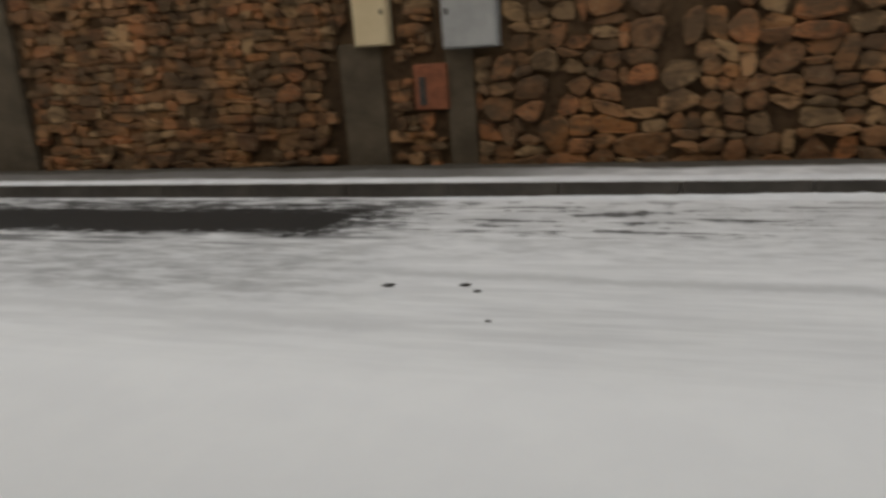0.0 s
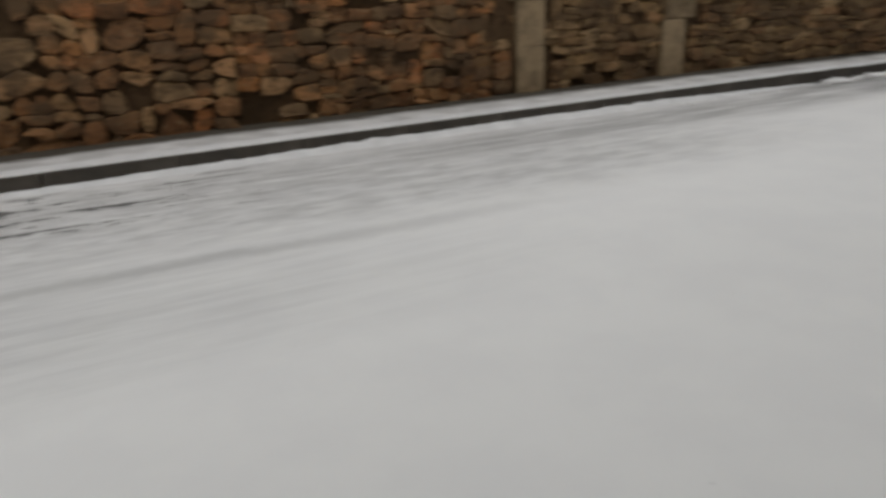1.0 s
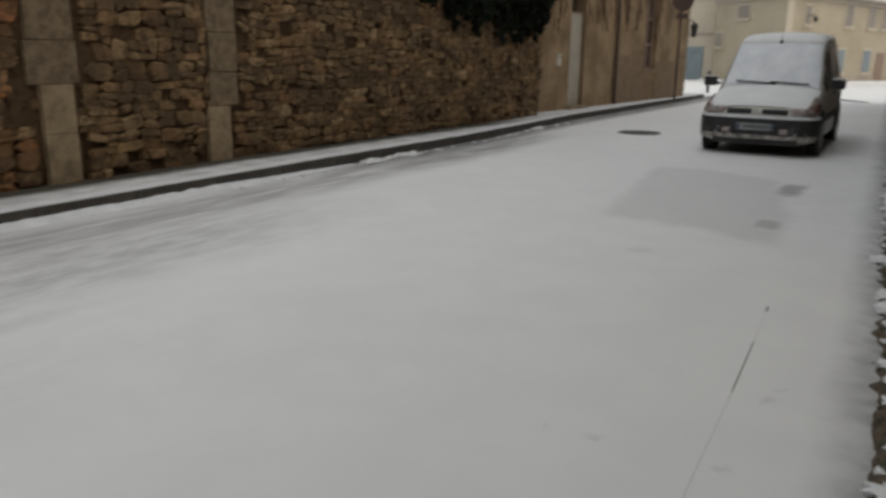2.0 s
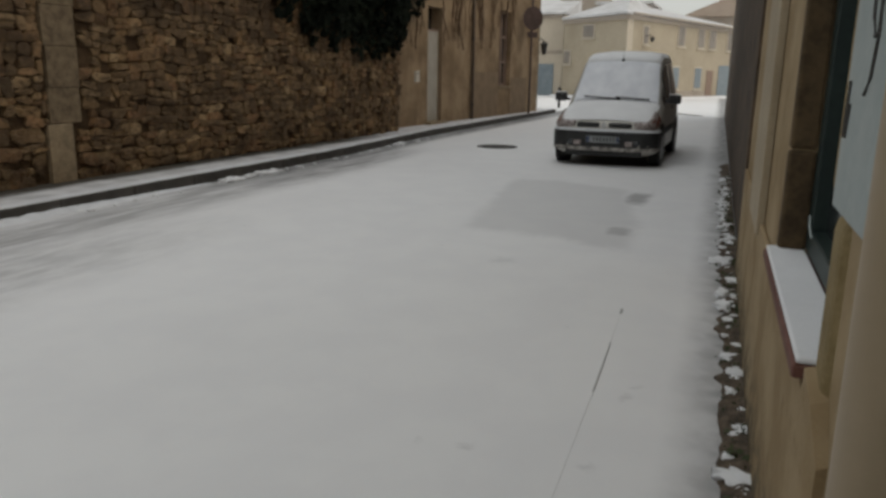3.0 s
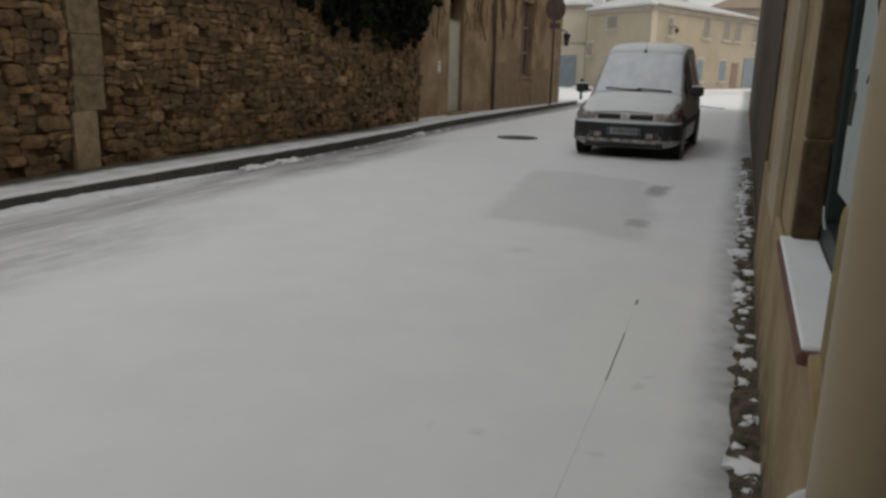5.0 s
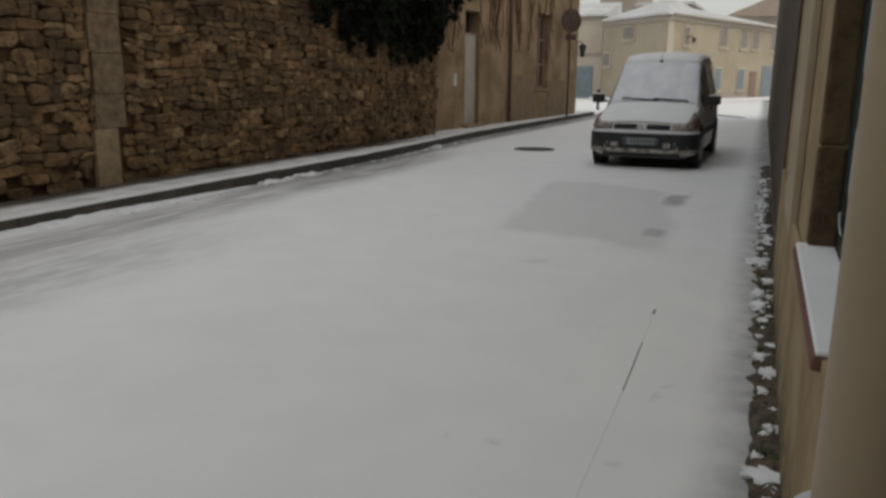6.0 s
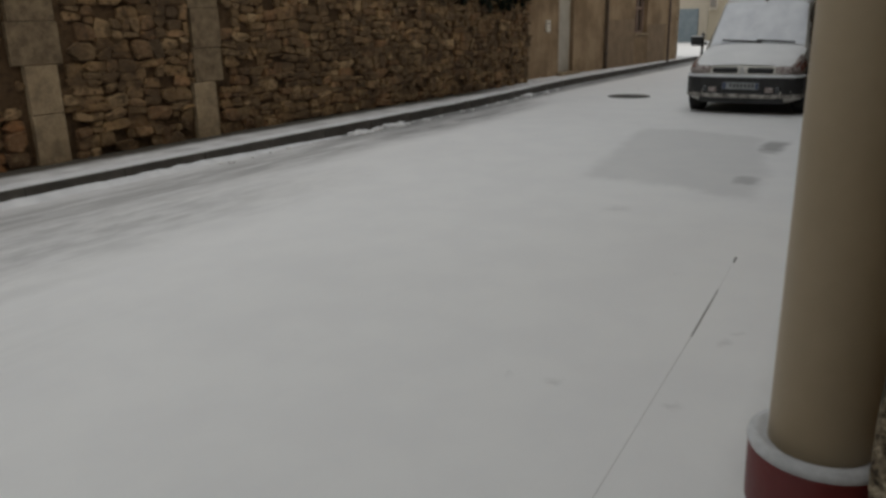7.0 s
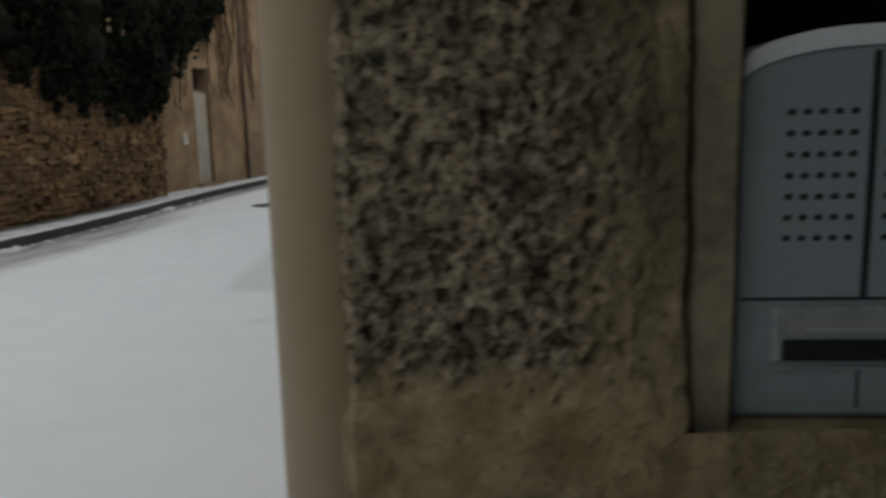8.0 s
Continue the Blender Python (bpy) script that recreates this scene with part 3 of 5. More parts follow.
part("step", box(1.3, 2.4, -0.16, 0.1, 0.12, 0.20, 0.012), ASHLAR, house, "worn stone doorstep with snow")
# far reveal lined in the darker plinth plaster in place of its shade
part("reveal", box(2.285, 2.30, 0.0, 0.3, 0.2, 3.0, 0.002), PLASTER_DARK, house)
hwin = part("window", box(6.65, 7.70, 0.20, 0.22, 1.05, 3.3), CAR_GLASS, house, "dark narrow window with brown frames")
for wa, wb in ((6.65, 6.75), (7.60, 7.70), (7.13, 7.22)):
    part("window_frame", box(wa, wb, 0.12, 0.23, 1.05, 3.3, 0.005), BROWN_WOOD, hwin)
for za in (1.05, 1.75, 2.5, 3.22):
    part("window_bar", box(6.75, 7.60, 0.15, 0.22, za, za + 0.07, 0.004), BROWN_WOOD, hwin)
part("sill", box(6.57, 7.78, -0.05, 0.25, 0.98, 1.05, 0.01), ASHLAR, hwin)
letter_box = thing("letter_box", "small white box fixed to the house wall", "letter box", house_m @ pose(0.76, 0, 1.18))
part("body", box(-0.09, 0.09, -0.06, 0.0, 0.0, 0.27, 0.01), WHITE_PAINT, letter_box)
# dark plate on the front carries the slot's shade as colour
part("slot", box(-0.06, 0.06, -0.065, -0.058, 0.19, 0.21, 0.001), DARK_GREY, letter_box)

drain = thing("downpipe", "brown metal downpipe on the ochre house front", "downpipe", house_m @ pose(4.30, -0.07, 0.13))
part("pipe", mesh_of("pipe", *lathe([(0.045, 0), (0.045, 6.3)], 16), BROWN_PIPE, True), None, drain)
for zc in (0.4, 2.2, 4.0, 5.8):
    part("clamp", mesh_of("clamp", *lathe([(0.052, zc), (0.052, zc + 0.04)], 16), DARK_GREY, True), None, drain)
part("bracket", box(-0.02, 0.02, 0.0, 0.07, 2.2, 2.24), DARK_GREY, drain)
part("bracket", box(-0.02, 0.02, 0.0, 0.07, 4.0, 4.04), DARK_GREY, drain)

rng = random.Random(5)
for k in range(34):
    vx = rng.choice([0.1, 0.6, 1.2, 2.6, 3.0, 3.6, 4.1, 4.5, 4.8, 6.1, 6.4, 7.9])
    z0 = rng.uniform(1.7, 3.0)
    pts, px_, pz_ = [], vx, 6.2
    while pz_ > z0:
        pts.append((px_, -0.03 - 0.03 * rng.random(), pz_))
        px_ += rng.uniform(-0.16, 0.16)
        pz_ -= rng.uniform(0.15, 0.3)
    v = thing("creeper", "bare brown creeper hanging on the house wall", "creeper", house_m, "bare creepers") if k == 0 else None
    if v:
        creeper = v
    part("stem", mesh_of("stem", *tube(pts, rng.uniform(0.015, 0.04), 6, 0.4), VINE, True), None, creeper)
    for _ in range(5):
        p = Vector(rng.choice(pts))
        q = [p + Vector((s * rng.uniform(-0.12, 0.2), -0.02, -0.12 * s)) for s in range(4)]
        part("twig", mesh_of("twig", *tube(q, 0.009, 5, 0.4), VINE, True), None, creeper)

# ---------------------------------------------------------------- evergreen ivy over the wall's end
def ivy_mesh():
    r = np.random.RandomState(11)
    verts, faces = [], []
    low = [(9.5, 3.3), (10.8, 2.7), (11.6, 2.35), (12.3, 2.1), (13.2, 2.05), (14.0, 1.95), (14.7, 1.66), (15.4, 1.85), (16.2, 2.2), (17.0, 2.75), (18.0, 3.3), (19.3, 4.0), (20.6, 4.9)]
    n = 0
    while n < 14000:
        x = r.uniform(9.5, 20.4)
        z = r.uniform(1.6, 6.4)
        edge = lerp_line(low, x) + 0.16 * math.sin(x * 7.1) + 0.1 * math.sin(x * 17.3)
        if z < edge - 0.12 or (z < edge + 0.25 and r.rand() < 0.45):
            continue
        bulge = 0.10 + 0.42 * min(1.0, max(0.0, (z - edge) / 1.2)) * (0.6 + 0.4 * math.sin(x * 2.3 + z * 1.7))
        y = WALL_Y - 0.03 - bulge * r.rand() ** 0.5 + (0.25 if x > 16.2 else 0)
        s = r.uniform(0.05, 0.11)
        c = Vector((x, y, z))
        a = Vector((r.normal(), 0.5 * r.normal(), r.normal())).normalized()
        d = Vector((0.4 * r.normal(), -1, 0.5 * r.normal())).cross(a).normalized()
        nrm = a.cross(d)
        k = len(verts)
        verts += [c - a * s, c + d * s * 0.7, c + a * s * 1.2 - nrm * s * 0.3, c - d * s * 0.7]
        faces += [(k, k + 1, k + 2), (k, k + 2, k + 3)]
        n += 1
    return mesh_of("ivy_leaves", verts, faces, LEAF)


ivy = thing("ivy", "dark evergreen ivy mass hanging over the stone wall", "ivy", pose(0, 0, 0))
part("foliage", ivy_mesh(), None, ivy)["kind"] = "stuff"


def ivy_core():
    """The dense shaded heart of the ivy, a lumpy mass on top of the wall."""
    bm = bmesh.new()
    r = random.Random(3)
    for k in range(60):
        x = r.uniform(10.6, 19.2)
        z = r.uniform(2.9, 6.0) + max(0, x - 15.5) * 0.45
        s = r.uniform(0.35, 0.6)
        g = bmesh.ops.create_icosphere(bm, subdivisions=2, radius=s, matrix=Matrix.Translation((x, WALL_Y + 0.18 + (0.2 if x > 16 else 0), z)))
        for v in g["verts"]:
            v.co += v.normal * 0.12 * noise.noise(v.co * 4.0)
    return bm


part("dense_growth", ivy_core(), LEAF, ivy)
for k in range(14):
    x0 = 9.8 + k * 0.5
    pts = [(x0 + 0.05 * math.sin(j * 2.1 + k), WALL_Y - 0.06 - 0.01 * (j % 2), 3.2 - 0.14 * j) for j in range(7 + k % 5)]
    part("hanging_stem", mesh_of("hanging_stem", *tube(pts, 0.012, 5, 0.3), VINE, True), None, ivy)

# ---------------------------------------------------------------- sign, bollard, manhole
sign = thing("road_sign", "round road sign seen from behind on a dark pole", "road sign", pose(25.6, 6.72, 0.128, 0, 0, 45))
part("pole", mesh_of("pole", *lathe([(0.035, 0), (0.035, 4.3)], 12), SIGN_BACK, True), None, sign)
disc_m = pose(0, 0, 3.06, 0, -90, 0)
part("disc", mesh_of("disc", *lathe([(0.36, 0.03), (0.37, 0.04), (0.37, 0.05), (0.34, 0.055)], 32), SIGN_BACK), None, sign, "dark back of a round sign", at=disc_m)
part("plate", box(-0.07, -0.05, -0.19, 0.19, 2.46, 2.64, 0.006), SIGN_BACK, sign, "small plate below the disc")
part("disc", mesh_of("disc", *lathe([(0.22, 0.03), (0.23, 0.04), (0.23, 0.05), (0.2, 0.055)], 24), SIGN_BACK), None, sign, at=pose(0, -0.32, 3.95, 0, -90, 0))
part("arm", mesh_of("arm", *tube([(0, 0, 3.95), (-0.03, -0.32, 3.95)], 0.02, 8), SIGN_BACK), None, sign)

wall_lamp = thing("wall_lantern", "dark lantern on a bracket at the house corner", "lantern", house_m @ pose(10.6, 0, 2.45))
part("bracket", mesh_of("bracket", *tube([(0, 0, 0.1), (0.05, -0.12, 0.2), (0.1, -0.22, 0.1)], 0.02, 8), DARK_GREY), None, wall_lamp)
part("lantern", mesh_of("lantern", *lathe([(0.06, -0.35), (0.13, 0.0), (0.15, 0.02), (0.03, 0.12)], 6), DARK_GREY), None, wall_lamp, at=pose(0.1, -0.22, 0))

bollard = thing("bollard", "dark iron bollard at the kerb near the corner", "bollard", pose(34.5, 7.7, 0))
part("post", mesh_of("post", *lathe([(0.06, 0), (0.06, 0.75), (0.075, 0.78), (0.075, 0.82), (0.05, 0.9), (0.0, 0.92)], 16), DARK_GREY, True), None, bollard)

manhole = thing("manhole_cover", "dark iron manhole cover bare of snow", "manhole", pose(15.0, 4.52, 0.002))
part("frame_ring", mesh_of("frame_ring", *lathe([(0.40, -0.01), (0.40, 0.006), (0.36, 0.008), (0.34, 0.006)], 40), DARK_GREY, True), None, manhole)
part("cover", mesh_of("cover", *lathe([(0.335, -0.01), (0.335, 0.009), (0.30, 0.011)], 40), DARK_GREY), None, manhole)

drain_bar = thing("drain_grate", "narrow dark drain grate across the road", "drain", pose(31.9, 2.07, 0.002, 0, 0, -52))
part("grate_frame", box(-0.12, 0.12, -0.9, 0.9, -0.01, 0.012, 0.004), DARK_GREY, drain_bar)
for k in range(12):
    part("bar", box(-0.1, 0.1, -0.82 + k * 0.14, -0.77 + k * 0.14, 0.012, 0.02), DARK_GREY, drain_bar)

# the thin joint line of the near strip of road
joint = thing("paving_joint", "thin dark joint line showing through the snow", "joint", pose(0, 0, 0))
joint["kind"] = "structure"
for pts, rr in (([(3.75, 0.572, 0.001), (4.05, 0.585, 0.003), (4.45, 0.603, 0.001)], 0.0034), ([(1.6, 0.50, -0.001), (2.8, 0.54, 0.0), (3.72, 0.571, 0.0)], 0.0018),
                ([(4.47, 0.604, -0.001), (4.9, 0.625, 0.0)], 0.0016), ([(5.0, 0.63, 0.0), (5.08, 0.633, 0.004)], 0.007)):
    part("joint_line", mesh_of("joint_line", *tube(pts, rr, 6), JOINT if rr > 0.003 else JOINT_PALE), None, joint)

# ---------------------------------------------------------------- the parked van
VAN_ST = []


def van_ring(x, w, zb, zs, wt, zt):
    zm = zb + (zs - zb) * 0.45
    return [(0, zb), (w * 0.80, zb), (w * 0.97, zb + 0.05), (w, zm), (w * 0.985, zs), (wt + (w - wt) * 0.28, zs + (zt - zs) * 0.62), (wt, zt - 0.05 - 0.02 * (zt > 1.2)),
            (wt * 0.90, zt - 0.012), (wt * 0.5, zt + 0.012), (0, zt + 0.02)]


def van_point(x, s, side, off):
    """A point on the body shell at x, at place s round its section, lifted by off."""
    for a, b in zip(VAN_ST, VAN_ST[1:]):
        if x <= b[0]:
            break
    f = (x - a[0]) / (b[0] - a[0])
    ra, rb = van_ring(*a), van_ring(*b)
    i = min(int(s), 8)
    g = s - i
    y, z = [(1 - f) * ((1 - g) * ra[i][k] + g * ra[i + 1][k]) + f * ((1 - g) * rb[i][k] + g * rb[i + 1][k]) for k in (0, 1)]
    lean = min(max((s - 3.5) / 4.5, 0), 1)
    nose = max(0.0, 1 - x / 0.5)
    return Vector((x - off * nose, side * (y + off * (1 - lean)), z + off * lean))


def van_skin(name, x0, x1, s0, s1, material, off, both=False, nx=10, ns=8):
    """A panel that lies on the body shell."""
    verts, faces = [], []
    cols = [(s0 + (s1 - s0) * j / ns, 1) for j in range(ns + 1)]
    if both:
        cols = [(s, 1) for s, _ in cols] + [(s, -1) for s, _ in cols[-2::-1]]
    for layer in (0, 1):
        for i in range(nx + 1):
            for j, (s, side) in enumerate(cols):
                edge = i in (0, nx) or j in (0, len(cols) - 1)
                verts.append(van_point(x0 + (x1 - x0) * i / nx, s, side, -0.01 if layer == 0 else off * (0.4 if edge else 1.0)))
    c = len(cols)
    k = (nx + 1) * c
    for i in range(nx):
        for j in range(c - 1):
            q = i * c + j
            faces.append((k + q, k + q + c, k + q + c + 1, k + q + 1))
    rim = [j for j in range(c)] + [i * c + c - 1 for i in range(1, nx + 1)] + [nx * c + j for j in range(c - 2, -1, -1)] + [i * c for i in range(nx - 1, 0, -1)]
    for a, b in zip(rim, rim[1:] + rim[:1]):
        faces.append((a, b, k + b, k + a))
    return verts, faces


def skin_part(name, x0, x1, s0, s1, material, off, parent, label="", side=1, both=False):
    v, f = van_skin(name, x0, x1, s0, s1, material, off, both)
    if side < 0:
        v = [Vector((p.x, -p.y, p.z)) for p in v]
        f = [g[::-1] for g in f]
    return part(name, mesh_of(name, v, f, material, True), None, parent, label)


def van_body():
    """Lofted body shell; x runs from the bumper back, y across."""
    #  x, half width, sill z, bumper/shoulder z, half width at the top, top z
    global VAN_ST
    VAN_ST = st = [(0.00, 0.56, 0.26, 0.50, 0.54, 0.58), (0.05, 0.70, 0.22, 0.55, 0.66, 0.68), (0.16, 0.78, 0.20, 0.60, 0.71, 0.77), (0.32, 0.81, 0.19, 0.64, 0.73, 0.84),
          (0.60, 0.825, 0.19, 0.69, 0.74, 0.91), (0.88, 0.83, 0.19, 0.75, 0.74, 0.96), (1.00, 0.83, 0.19, 0.82, 0.735, 1.01), (1.15, 0.83, 0.19, 0.89, 0.72, 1.17),
          (1.35, 0.83, 0.19, 0.93, 0.69, 1.40), (1.52, 0.83, 0.19, 0.95, 0.665, 1.58), (1.66, 0.83, 0.19, 0.96, 0.655, 1.69), (1.95, 0.83, 0.19, 0.98, 0.65, 1.76),
          (2.6, 0.83, 0.19, 0.99, 0.65, 1.80), (3.4, 0.82, 0.19, 0.99, 0.64, 1.79), (3.85, 0.80, 0.22, 0.98, 0.62, 1.75), (3.98, 0.76, 0.30, 0.95, 0.58, 1.65)]
    verts, faces = [], []
    for x, w, zb, zs, wt, zt in st:
        half = van_ring(x, w, zb, zs, wt, zt)
        ring = [(x, y, z) for y, z in half] + [(x, -y, z) for y, z in half[-2:0:-1]]
        verts += ring
    k = len(verts) // len(st)
    for i in range(len(st) - 1):
        for j in range(k):
            a, b = i * k + j, i * k + (j + 1) % k
            faces.append((a, a + k, b + k, b))
    faces.append(tuple(range(k)))
    faces.append(tuple(range(len(st) * k - 1, (len(st) - 1) * k - 1, -1)))
    return mesh_of("body", verts, faces, CAR_PAINT, True)


def sheet(corners, nu, nv, bulge, material, name, thick=0.012):
    """A gently domed sheet over four corners, given as front-left, front-right, rear-right, rear-left."""
    a, b, c, d = [Vector(p) for p in corners]
    up = (b - a).cross(d - a).normalized()
    verts, faces = [], []
    for layer in (0, 1):
        for i in range(nu + 1):
            for j in range(nv + 1):
                u, v = i / nu, j / nv
                p = (a * (1 - u) + b * u) * (1 - v) + (d * (1 - u) + c * u) * v
                e = 4 * u * (1 - u)
                p = p + up * (bulge * e + thick * (layer if 0 < i < nu and 0 < j < nv else layer * 0.3))
                verts.append(p)
    k = (nu + 1) * (nv + 1)
    for i in range(nu):
        for j in range(nv):
            q = i * (nv + 1) + j
            faces.append((q, q + nv + 1, q + nv + 2, q + 1))
            faces.append((k + q, k + q + 1, k + q + nv + 2, k + q + nv + 1))
    rim = [i * (nv + 1) for i in range(nu + 1)] + [nu * (nv + 1) + j for j in range(1, nv + 1)] + [i * (nv + 1) + nv for i in range(nu - 1, -1, -1)] + [j for j in range(nv - 1, 0, -1)]
    for s, t in zip(rim, rim[1:] + rim[:1]):
        faces.append((s, t, k + t, k + s))
    return mesh_of(name, verts, faces, material, True)


VAN_X, VAN_Y, VAN_TURN = 12.62, 2.06, 0.0
van = thing("van", "small silver van dusted with snow, parked in the street", "van", pose(VAN_X, VAN_Y, 0, 0, 0, VAN_TURN))
part("body", van_body(), None, van, "dull silver-beige car paint")
skin_part("windscreen", 1.00, 1.64, 6.45, 9, SNOW_GLASS, 0.012, van, "windscreen covered by a thin film of snow", both=True)
skin_part("bonnet_snow", 0.10, 0.97, 6.1, 9, SNOW, 0.028, van, "white snow lying on the bonnet", both=True)
skin_part("roof_snow", 1.60, 3.9, 6.35, 9, SNOW, 0.045, van, "snow lying on the roof", both=True)
front = [(-0.035, 0.0), (-0.033, 0.20), (-0.02, 0.42), (0.01, 0.60), (0.07, 0.74), (0.20, 0.825), (0.36, 0.842)]
plan = [(x, -y) for x, y in front[:0:-1]] + front
bv, bf = [], []
for x, y in plan:
    bv += [(x, y, 0.33), (x - 0.006, y, 0.45), (x, y, 0.57), (x + 0.09, y * 0.92, 0.57), (x + 0.09, y * 0.92, 0.33)]
for i in range(len(plan) - 1):
    bf += [(i * 5 + j, i * 5 + (j + 1) % 5, i * 5 + 5 + (j + 1) % 5, i * 5 + 5 + j) for j in range(5)]
bf += [(4, 3, 2, 1, 0), tuple(len(bv) - 5 + j for j in range(5))]
part("bumper_band", mesh_of("bumper_band", bv, bf, CAR_PLASTIC), None, van, "black plastic bumper band")


def bumper_strip(name, z0, z1, out, back):
    """A rounded strip that follows the bumper's curve."""
    v, f = [], []
    for x, y in plan:
        v += [(x - out * 0.4, y, z0), (x - out, y * 1.004, (z0 + z1) / 2), (x - out * 0.4, y, z1), (x + back, y * 0.9, z1), (x + back, y * 0.9, z0)]
    for i in range(len(plan) - 1):
        f += [(i * 5 + j, i * 5 + (j + 1) % 5, i * 5 + 5 + (j + 1) % 5, i * 5 + 5 + j) for j in range(5)]
    f += [(4, 3, 2, 1, 0), tuple(len(v) - 5 + j for j in range(5))]
    return v, f


part("lower_lip", mesh_of("lower_lip", *bumper_strip("lower_lip", 0.278, 0.328, 0.012, 0.10), BUMPER_DIRT), None, van, "pale lower bumper lip spattered with slush")
# black strip added below the lip for the shade under the van
part("bumper_skirt", box(-0.005, 0.12, -0.60, 0.60, 0.19, 0.276, 0.02), CAR_PLASTIC, van, "black strip added for the shade under the bumper")
part("underside", box(0.16, 3.85, -0.60, 0.60, 0.17, 0.27, 0.02), CAR_PLASTIC, van)
part("upper_lip", mesh_of("upper_lip", *bumper_strip("upper_lip", 0.572, 0.612, 0.004, 0.10), SNOW_THIN), None, van, "snow line on the bumper")
for side in (-1, 1):
    part("grille", box(0.0, 0.14, min(side * 0.07, side * 0.43), max(side * 0.07, side * 0.43), 0.63, 0.71, 0.025), CAR_PLASTIC, van, "black grille opening")
    lamp = skin_part("headlight", 0.07, 0.60, 4.15, 6.7, LAMP_GLASS, 0.034, van, "headlamp with orange indicator", side)
    part("lamp_front", box(0.015, 0.16, min(side * 0.455, side * 0.70), max(side * 0.455, side * 0.70), 0.62, 0.735, 0.035, 3), LAMP_GLASS, lamp)
    skin_part("indicator", 0.18, 0.58, 4.2, 5.0, INDICATOR, 0.042, lamp, "", side)
    skin_part("lamp_bowl", 0.13, 0.30, 5.2, 6.1, INDICATOR, 0.040, lamp, "", side)
    part("fog_lamp", mesh_of("fog_lamp", *lathe([(0.045, 0.0), (0.045, 0.03), (0.035, 0.035)], 18), CAR_GLASS), None, van, at=pose(-0.02 + 0.03, side * 0.52, 0.40, 0, -90, 0))
    part("bumper_vent", box(-0.045, -0.03, min(side * 0.34, side * 0.46), max(side * 0.34, side * 0.46), 0.355, 0.43, 0.008), LAMP_GLASS, van)
    mirror = part("wing_mirror", box(-0.06, 0.07, -0.10, 0.10, -0.075, 0.075, 0.035, 3), CAR_PLASTIC, van, "black wing mirror", at=pose(1.14, side * 0.95, 1.06))
    part("mirror_foot", box(-0.02, 0.03, min(0, -side * 0.16), max(0, -side * 0.16), -0.06, -0.02, 0.01), CAR_PLASTIC, mirror)
    part("mirror_snow", box(-0.05, 0.06, -0.09, 0.09, 0.07, 0.085, 0.006), SNOW, mirror)
    for x0, x1 in ((1.42, 2.18), (2.26, 3.70)):
        skin_part("side_window", x0, x1, 4.15, 5.75, CAR_GLASS, 0.006, van, "dark side window", side)
    skin_part("quarter_window", 1.12, 1.38, 4.3, 5.4, CAR_GLASS, 0.006, van, "", side)
    part("side_strip", box(0.95, 3.2, min(side * 0.825, side * 0.842), max(side * 0.825, side * 0.842), 0.50, 0.60, 0.006), CAR_PLASTIC, van, "black rubbing strip")
    part("door_handle", box(2.0, 2.16, min(side * 0.83, side * 0.85), max(side * 0.83, side * 0.85), 0.88, 0.92, 0.008), CAR_PLASTIC, van)
    for wx in (0.72, 3.32):
        arch = part("wheel_arch", mesh_of("wheel_arch", *lathe([(0.35, 0.0), (0.365, 0.02), (0.35, 0.04)], 28), CAR_PLASTIC), None, van, at=pose(wx, side * 0.80 if side > 0 else -0.84, 0.33, -90, 0, 0))
        wheel = part("wheel", mesh_of("wheel", *lathe([(0.20, -0.09), (0.27, -0.095), (0.30, -0.07), (0.305, 0.0), (0.30, 0.07), (0.27, 0.095), (0.20, 0.09)], 32), RUBBER, True), None, van,
                     "black tyre", at=pose(wx, side * 0.745, 0.305, -90, 0, 0))
        part("rim", mesh_of("rim", *lathe([(0.19, -0.1), (0.16, -0.085), (0.05, -0.095), (0.05, 0.095), (0.16, 0.085), (0.19, 0.1)], 24), RIM), None, wheel)
part("badge", mesh_of("badge", *lathe([(0.055, 0), (0.055, 0.02), (0.0, 0.025)], 4), CHROME), None, van, "plain diamond badge", at=pose(0.02, 0, 0.665, 0, -90, 0) @ Matrix.Diagonal((1.3, 0.8, 1, 1)))
plate = part("number_plate", box(-0.052, -0.034, -0.26, 0.26, 0.40, 0.50, 0.004), PLATE, van, "white plate with a blue band")
part("blue_band", box(-0.0555, -0.050, 0.205, 0.255, 0.405, 0.495), PLATE_BLUE, plate)
part("blue_band", box(-0.0555, -0.050, -0.255, -0.215, 0.405, 0.495), PLATE_BLUE, plate)
for k in range(7):
    part("character_bar", box(-0.0555, -0.050, 0.15 - k * 0.052 - 0.028, 0.15 - k * 0.052, 0.425, 0.48), DARK_GREY, plate)
for y0, y1 in ((0.52, -0.08), (0.0, -0.56)):
    wip = part("wiper", mesh_of("wiper", *tube([(1.00, y0, 1.075), (0.995, (y0 + y1) / 2, 1.063), (0.985, y1, 1.045)], 0.014, 6), CAR_PLASTIC), None, van, "black wiper at rest")
part("aerial", mesh_of("aerial", *tube([(1.61, 0, 1.69), (1.63, 0, 1.74), (1.70, 0, 1.82)], 0.006, 6, 0.5), CAR_PLASTIC), None, van)
part("aerial_foot", mesh_of("aerial_foot", *lathe([(0.03, 0), (0.02, 0.05), (0.0, 0.06)], 12), CAR_PLASTIC), None, van, at=pose(1.61, 0, 1.66))

